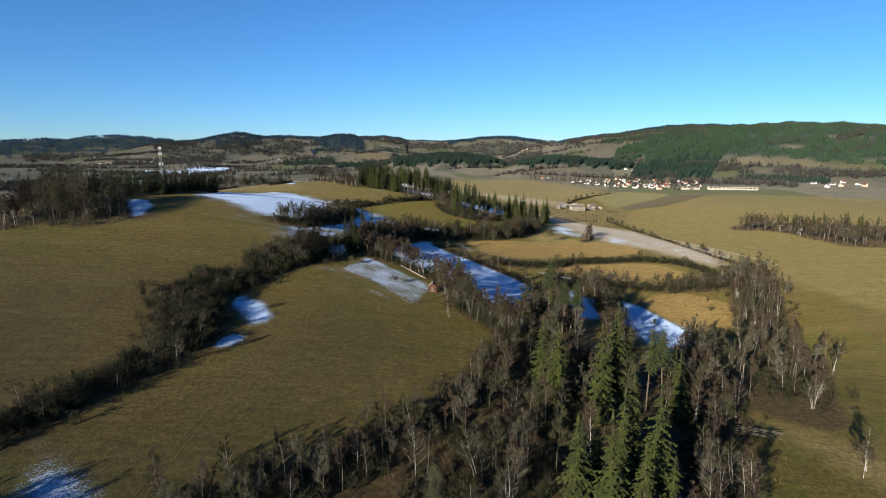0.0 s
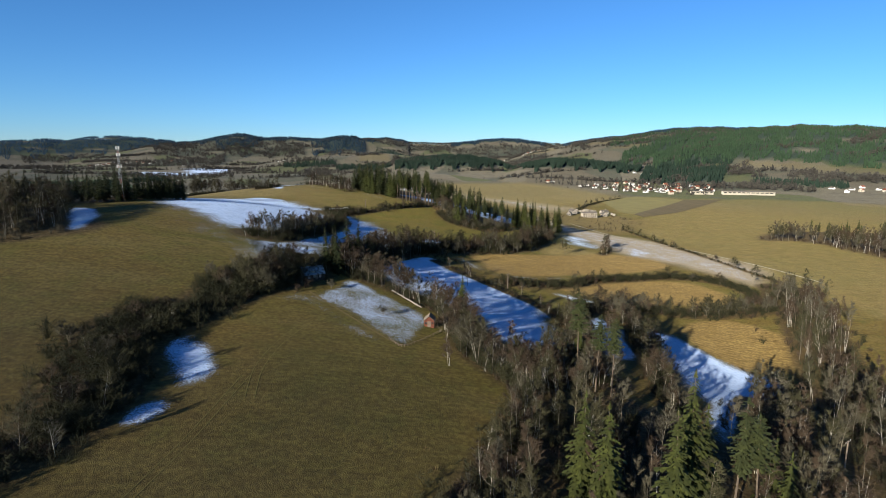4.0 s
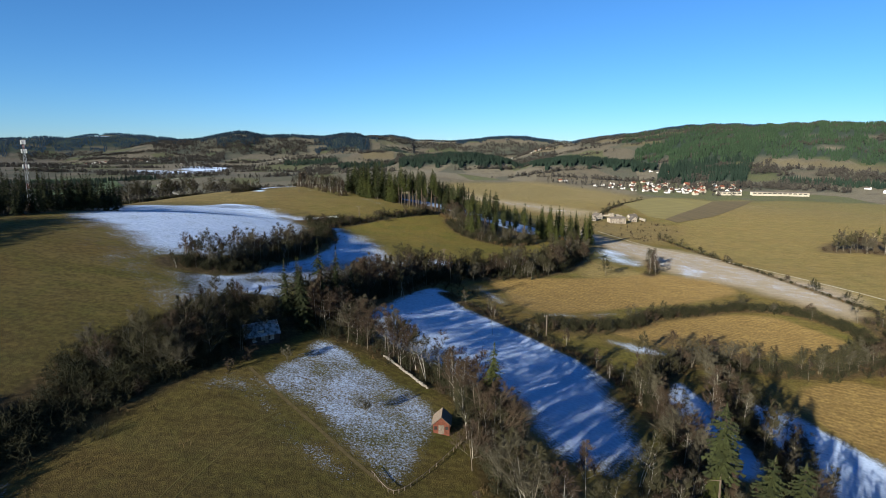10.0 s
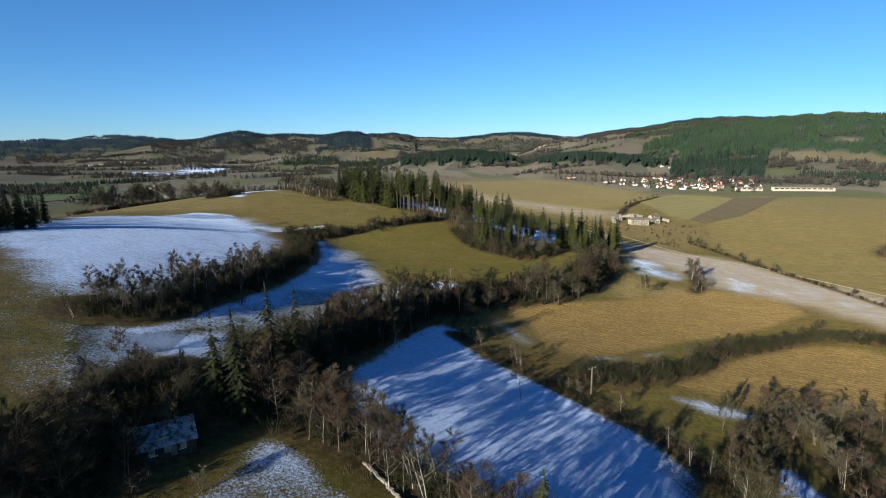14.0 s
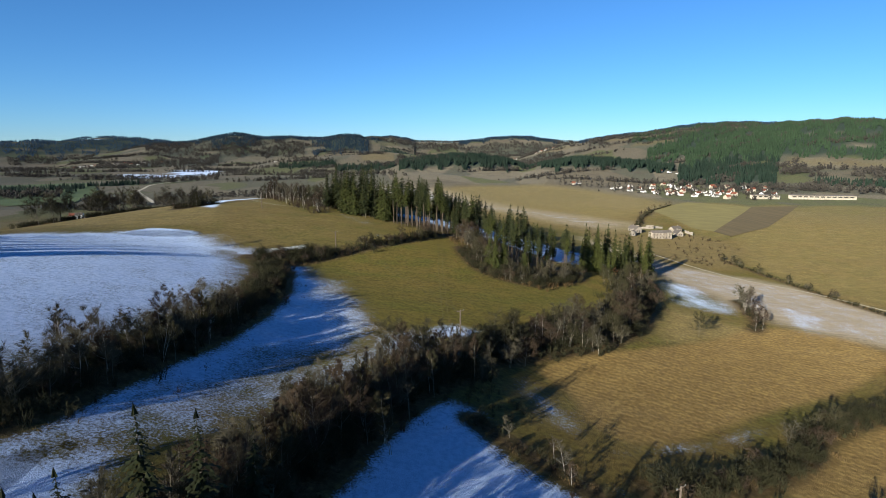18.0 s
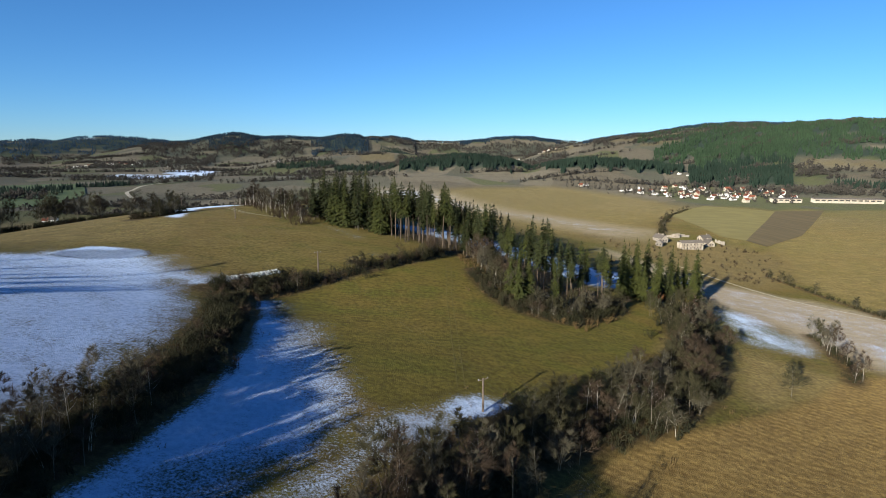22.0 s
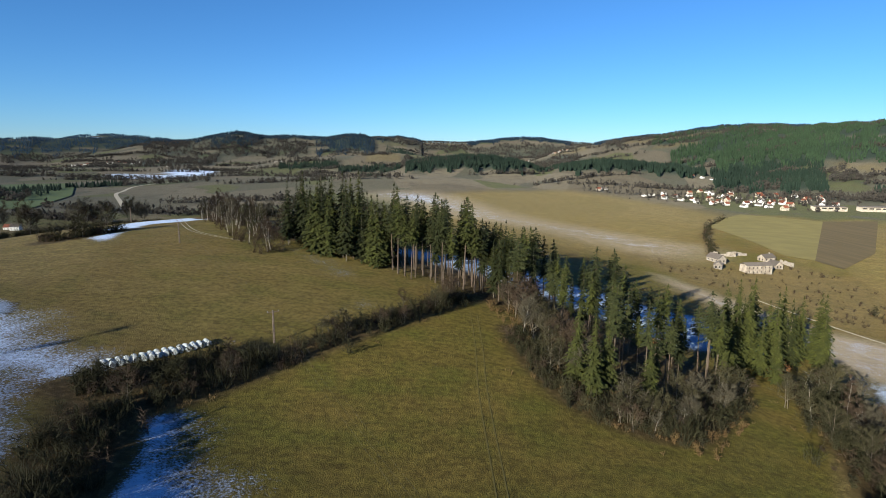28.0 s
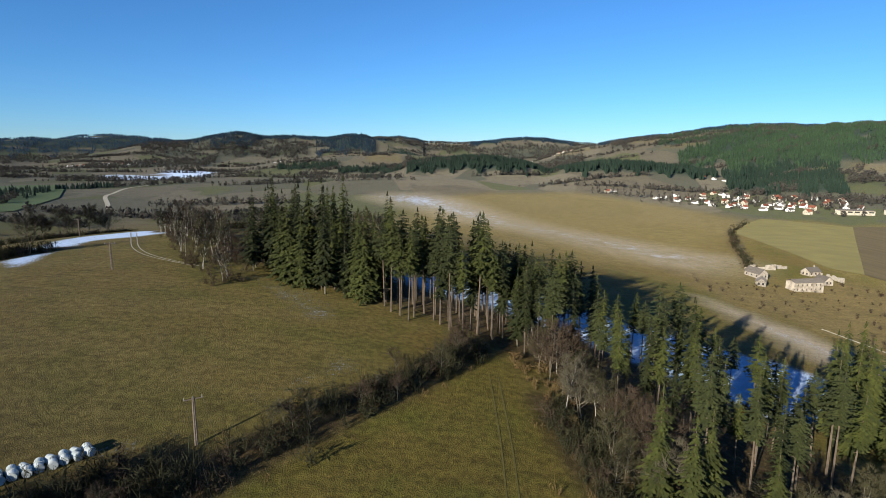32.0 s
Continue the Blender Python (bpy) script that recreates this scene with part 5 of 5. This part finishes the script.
# ---- lattice mast behind the hill wood ----
tower = tagged(new("radio_mast"), "tall grey lattice radio mast with antenna panels above the wood", "mast")
TOP = 27.5
leg = lambda k, z: Vector((math.cos(2.094 * k) * (0.9 - 0.5 * z / TOP), math.sin(2.094 * k) * (0.9 - 0.5 * z / TOP), z))
for k in range(3):
    so = Soup()
    so.tube(leg(k, -1), leg(k, TOP), 0.06, 0.04, 6)
    part("leg", so.mesh("leg", STEEL), None, tower)
for i in range(14):
    so = Soup()
    z0, z1 = TOP * i / 14, TOP * (i + 1) / 14
    for k in range(3):
        so.tube(leg(k, z0), leg((k + 1) % 3, z1), 0.024, 0.024, 4)
        so.tube(leg(k, z1), leg((k + 1) % 3, z1), 0.024, 0.024, 4)
    part("brace", so.mesh("brace", STEEL if i % 4 else RED_PAINT), None, tower)
for z in (26.5, 23, 17):
    for k in range(3):
        p = leg(k, z) * 1.0
        part("antenna", boxed(p.x * 1.8 - 0.2, p.y * 1.8 - 0.2, z - 0.8, p.x * 1.8 + 0.2, p.y * 1.8 + 0.2, z + 0.8, bevel=0.04), WHITE, tower, "white antenna panel")
put(tower, -156, 354)

# ---- ruined farmstead ----
farm = tagged(new("farmhouse"), "long pale plastered farmhouse with a collapsing brown roof, half ruined", "house")
WIN = [(-9.0 + 3.6 * k, z) for k in range(6) for z in (1.1, 4.3)]
wall_bm = bmesh.new()
xs_w = sorted({-11.5, 11.5, *[x - 0.55 for x, _ in WIN], *[x + 0.55 for x, _ in WIN]})
for a, b in zip(xs_w[:-1], xs_w[1:]):
    hole = any(abs((a + b) / 2 - x) < 0.5 for x, _ in WIN)
    for z0, z1 in (((-0.8, 1.1), (2.6, 4.3), (5.8, 7.0)) if hole else ((-0.8, 7.0),)):
        box(wall_bm, a, -4.5, z0, b, -4.0, z1)
part("front_wall", wall_bm, OLD_PLASTER, farm)
part("back_wall", boxed(-11.5, 4.0, -0.8, 11.5, 4.5, 7.0), OLD_PLASTER, farm)
for x in (-11.5, 11.0):
    part("side_wall", boxed(x, -4.0, -0.8, x + 0.5, 4.0, 7.0), OLD_PLASTER, farm)
part("floor", boxed(-11.0, -4.0, 3.2, 11.0, 4.0, 3.5), DARK, farm)
for x, z in WIN:
    w = part("window", boxed(x - 0.5, -4.2, z, x + 0.5, -4.14, z + 1.5), DARK, farm)
    part("frame", boxed(x - 0.04, -4.26, z, x + 0.04, -4.2, z + 1.5), OLD_WOOD, w)
rb = gable(23, 9, 7.1, 9.0, 0.4, 0.25)
part("roof", rb, SLATE, farm, "brown sagging roof")
put(farm, 202, 686, 7, 0.76)
for k, (lx, ly, z0, z1, x, y, turn, wall, roof) in enumerate(((12, 6, 3.2, 5.8, 190, 712, 100, STONE, SLATE), (10, 6, 3.0, 5.2, 234, 728, 20, OLD_PLASTER, SLATE), (8, 5.5, 2.8, 5.2, 226, 705, 95, OLD_PLASTER, SLATE), (7, 5, 2.8, 4.8, 180, 690, 60, STONE, SLATE))):
    put(house("farm_barn", "derelict farm outbuilding with pale walls and a broken tile roof", lx, ly, z0, z1, wall, roof, 1, "farm outbuildings", "barn"), x, y, turn)
for k, (x, y, turn, ln, h) in enumerate(((206, 735, 8, 22, 3.2), (222, 742, 4, 12, 2.6), (196, 724, 95, 12, 2.8), (241, 716, 92, 14, 3.0))):
    ob = tagged(new("ruined_wall"), "roofless broken plaster wall of the ruined farm", "wall", "ruined walls")
    n = 6
    for i in range(n):
        part("wall_piece", boxed(-ln / 2 + ln * i / n, -0.3, -0.6, -ln / 2 + ln * (i + 1) / n, 0.3, h * rng.uniform(0.55, 1.1)), OLD_PLASTER if k % 2 == 0 else STONE, ob)
    put(ob, x, y, turn)

# ---- village and hamlets ----
KINDS = [house("village_house", "white village house with a red tiled roof", 12, 9, 4.0, 8.0, WHITE, TILE, 1, "village houses"),
         house("village_house", "pale two-storey village house with a red roof", 13, 10, 6.0, 10.0, PLASTER, TILE, 2, "village houses"),
         house("village_house", "white village house with a grey roof", 14, 9, 3.8, 7.2, WHITE, SLATE, 1, "village houses"),
         house("village_house", "white two-storey village house with a grey roof", 11, 10, 6.0, 9.5, WHITE, SLATE, 2, "village houses")]
spots = inside([(372, 1365), (420, 1290), (450, 1225), (485, 1150), (520, 1105), (575, 1130), (650, 1230), (680, 1280), (600, 1350), (525, 1425)], 50, 22)
spots += inside([(-1500, 2640), (-1180, 2640), (-1130, 2760), (-1450, 2800)], 26, 26) + inside([(420, 2950), (640, 2900), (660, 3030), (430, 3050)], 12, 26)
spots += inside([(850, 1120), (960, 1110), (960, 1190), (860, 1190)], 7, 22) + inside([(590, 1590), (660, 1580), (670, 1640), (600, 1650)], 6, 20)
spots += [(-620, 2600), (-600, 2606), (330, 1450), (345, 1462), (-420, 905), (-405, 893), (-1000, 2500)]
for k, (x, y) in enumerate(spots):
    proto = rng.choice(KINDS)
    m = Matrix.LocRotScale((x, y, ground_z(x, y) - 0.1), Euler((0, 0, rng.choice((0.2, 0.5, 1.8, 2.0)) + rng.uniform(-0.2, 0.2))), (0.85, 0.85, 0.85))
    if k < 4:
        KINDS[k].matrix_basis = m
    else:
        copy_thing(proto, m)
for x, y, ln in ((640, 1100, 90), (560, 1122, 40)):
    hall = tagged(new("factory_hall"), "long low white factory hall with a window band", "hall", "factory halls")
    part("wall", boxed(-ln / 2, -9, -1, ln / 2, 9, 6.0), PLASTER, hall)
    part("roof", boxed(-ln / 2 - 0.5, -9.5, 6.0, ln / 2 + 0.5, 9.5, 6.5), SLATE, hall)
    for k in range(int(ln / 8)):
        part("window", boxed(-ln / 2 + 8 * k + 1, -9.06, 3.2, -ln / 2 + 8 * k + 6.5, -8.98, 5.0), DARK, hall)
    put(hall, x, y, -18)
tiled("village_trees", PUFFS, ellipse(520, 1240, 190, 120, 130, -0.6), 0.4, 0.9, FAR_TWIG, "bare garden trees between the village houses", "trees")
tiled("poplar_row", PUFFS, [(300 + 9 * k + gen.uniform(-2, 2), 1440 - 8 * k) for k in range(34)], 0.8, 1.0, FAR_TWIG, "row of tall bare poplars along the valley road", "trees", (1.6, 2.2))

# felled trunks beside the clearing
logs = tagged(new("log_pile"), "heap of thin grey felled trunks lying in the clearing", "logs")
for k in range(9):
    a = Vector((84 + rng.uniform(-2, 1), 131 + k * 0.4, ground_z(84, 132) + 0.2 + 0.1 * (k % 3)))
    so = Soup()
    so.tube(a, a + Vector((9 + rng.uniform(-2, 2), -5 + rng.uniform(-1, 1), 0.1)), 0.11, 0.05, 6)
    part("log", so.mesh("log", BARK), None, logs)


# ---- wheel tracks and paths, worn strips of turf ----
def strip(name, points, width, mat, label, lift=0.07):
    p = smooth(points, False, 10)
    so = Soup()
    for k, (a, b) in enumerate(zip(p[:-1], p[1:])):
        d = np.array(b) - np.array(a)
        n = np.array([-d[1], d[0]]) / np.hypot(*d) * width / 2
        q = [Vector((*v, ground_z(*v) + lift)) for v in (a - n, a + n, b + n, b - n)]
        so.tri(q[0], q[2], q[1])
        so.tri(q[0], q[3], q[2])
    return tagged(new(name, so.mesh(name, mat)), label, "path", "", "structure")


for off in (-0.9, 0.9):
    strip("wheel_track", [(10.5 + off, 500), (10 + off, 476), (9 + off, 455), (9 + off, 425), (9 + off, 392)], 0.22, TRACK, "pale wheel track across the green field")
    strip("wheel_track", [(-50 + off, 88), (-49 + off, 111), (-47 + off, 130), (-43 + off, 153), (-40 + off, 180)], 0.2, TRACK, "faint wheel track in the meadow")
FROSTY = plain("frosted_path", (0.30, 0.28, 0.23), (0.20, 0.17, 0.12), 1.0, 0.9)
strip("valley_road", [(-440, 1150), (-514, 1276), (-600, 1420), (-623, 1486), (-664, 1625), (-640, 1750)], 7.0, FROSTY, "pale winding valley road", 0.3)
strip("frost_path", [(-97, 524), (-85, 523), (-74, 519), (-61, 514), (-47, 510), (-36, 507)], 0.25, TRACK, "thin frosted path across the grass hill")
for off in (-1.1, 1.1):
    strip("wheel_track", [(-126 + off, 622), (-112 + off, 596), (-98 + off, 571), (-86 + off, 558), (-70 + off, 549)], 0.3, FROSTY, "frosted wheel rut curving round the birch thicket")
    strip("wheel_track", [(-22 + off, 232), (-30 + off, 220), (-36 + off, 204), (-38 + off, 186), (-36 + off, 170)], 0.2, TRACK, "faint wheel track in the meadow by the yard")
EDGE_GRASS = plain("dry_path_grass", (0.112, 0.084, 0.034), (0.080, 0.060, 0.022), 1.2, 0.95)
strip("yard_path", [(-36, 243), (-26, 233), (-18, 225), (-8, 214.5), (-2, 209)], 0.8, EDGE_GRASS, "strip of dry brown grass along the yard boundary", 0.03)


# ---- far fields with crisp edges, laid on the land ----
def draped(name, outline, mat, label, cell=14, lift=0.3):
    bm = bmesh.new()
    bm.faces.new([bm.verts.new((x, y, 0)) for x, y in outline])
    for axis in (0, 1):
        lo, hi = min(p[axis] for p in outline), max(p[axis] for p in outline)
        for k in range(1, int((hi - lo) / cell) + 1):
            at_line = [0.0, 0.0, 0.0]
            at_line[axis] = lo + k * cell
            bmesh.ops.bisect_plane(bm, geom=bm.verts[:] + bm.edges[:] + bm.faces[:], plane_co=at_line, plane_no=(1, 0, 0) if axis == 0 else (0, 1, 0))
    bmesh.ops.triangulate(bm, faces=bm.faces[:])
    for v in bm.verts:
        v.co.z = ground_z(v.co.x, v.co.y) + lift
    bmesh.ops.recalc_face_normals(bm, faces=bm.faces[:])
    if sum(f.normal.z for f in bm.faces) < 0:
        bmesh.ops.reverse_faces(bm, faces=bm.faces[:])
    me = bpy.data.meshes.new(name)
    bm.to_mesh(me)
    bm.free()
    me.materials.append(mat)
    return tagged(new(name, me), label, "field", "", "structure")


SOIL = plain("ploughed_soil", (0.074, 0.057, 0.027), (0.056, 0.043, 0.020), 0.12, 0.95, 0, "noise", (0.62, 1.6, 0.12))
OLIVE = plain("far_meadow", (0.116, 0.098, 0.034), (0.094, 0.080, 0.028), 0.05, 0.95)
WINTER_CORN = plain("green_valley_field", (0.062, 0.080, 0.030), (0.050, 0.066, 0.026), 0.02, 0.95)
draped("valley_field", VALLEY_GREEN, WINTER_CORN, "green winter crop field in the valley", 40, 1.2)
draped("ploughed_field", PLOUGHED, SOIL, "brown ploughed field above the ruined farm")
draped("far_meadow", FAR_GREEN, OLIVE, "pale olive meadow behind the ruined farm", lift=0.28)
strip("valley_track", [(160, 612), (176, 566), (191, 540), (214, 517), (234, 476), (252, 425), (260, 380)], 1.5, FROSTY, "pale gravel track along the edge of the frosted slope", 0.12)
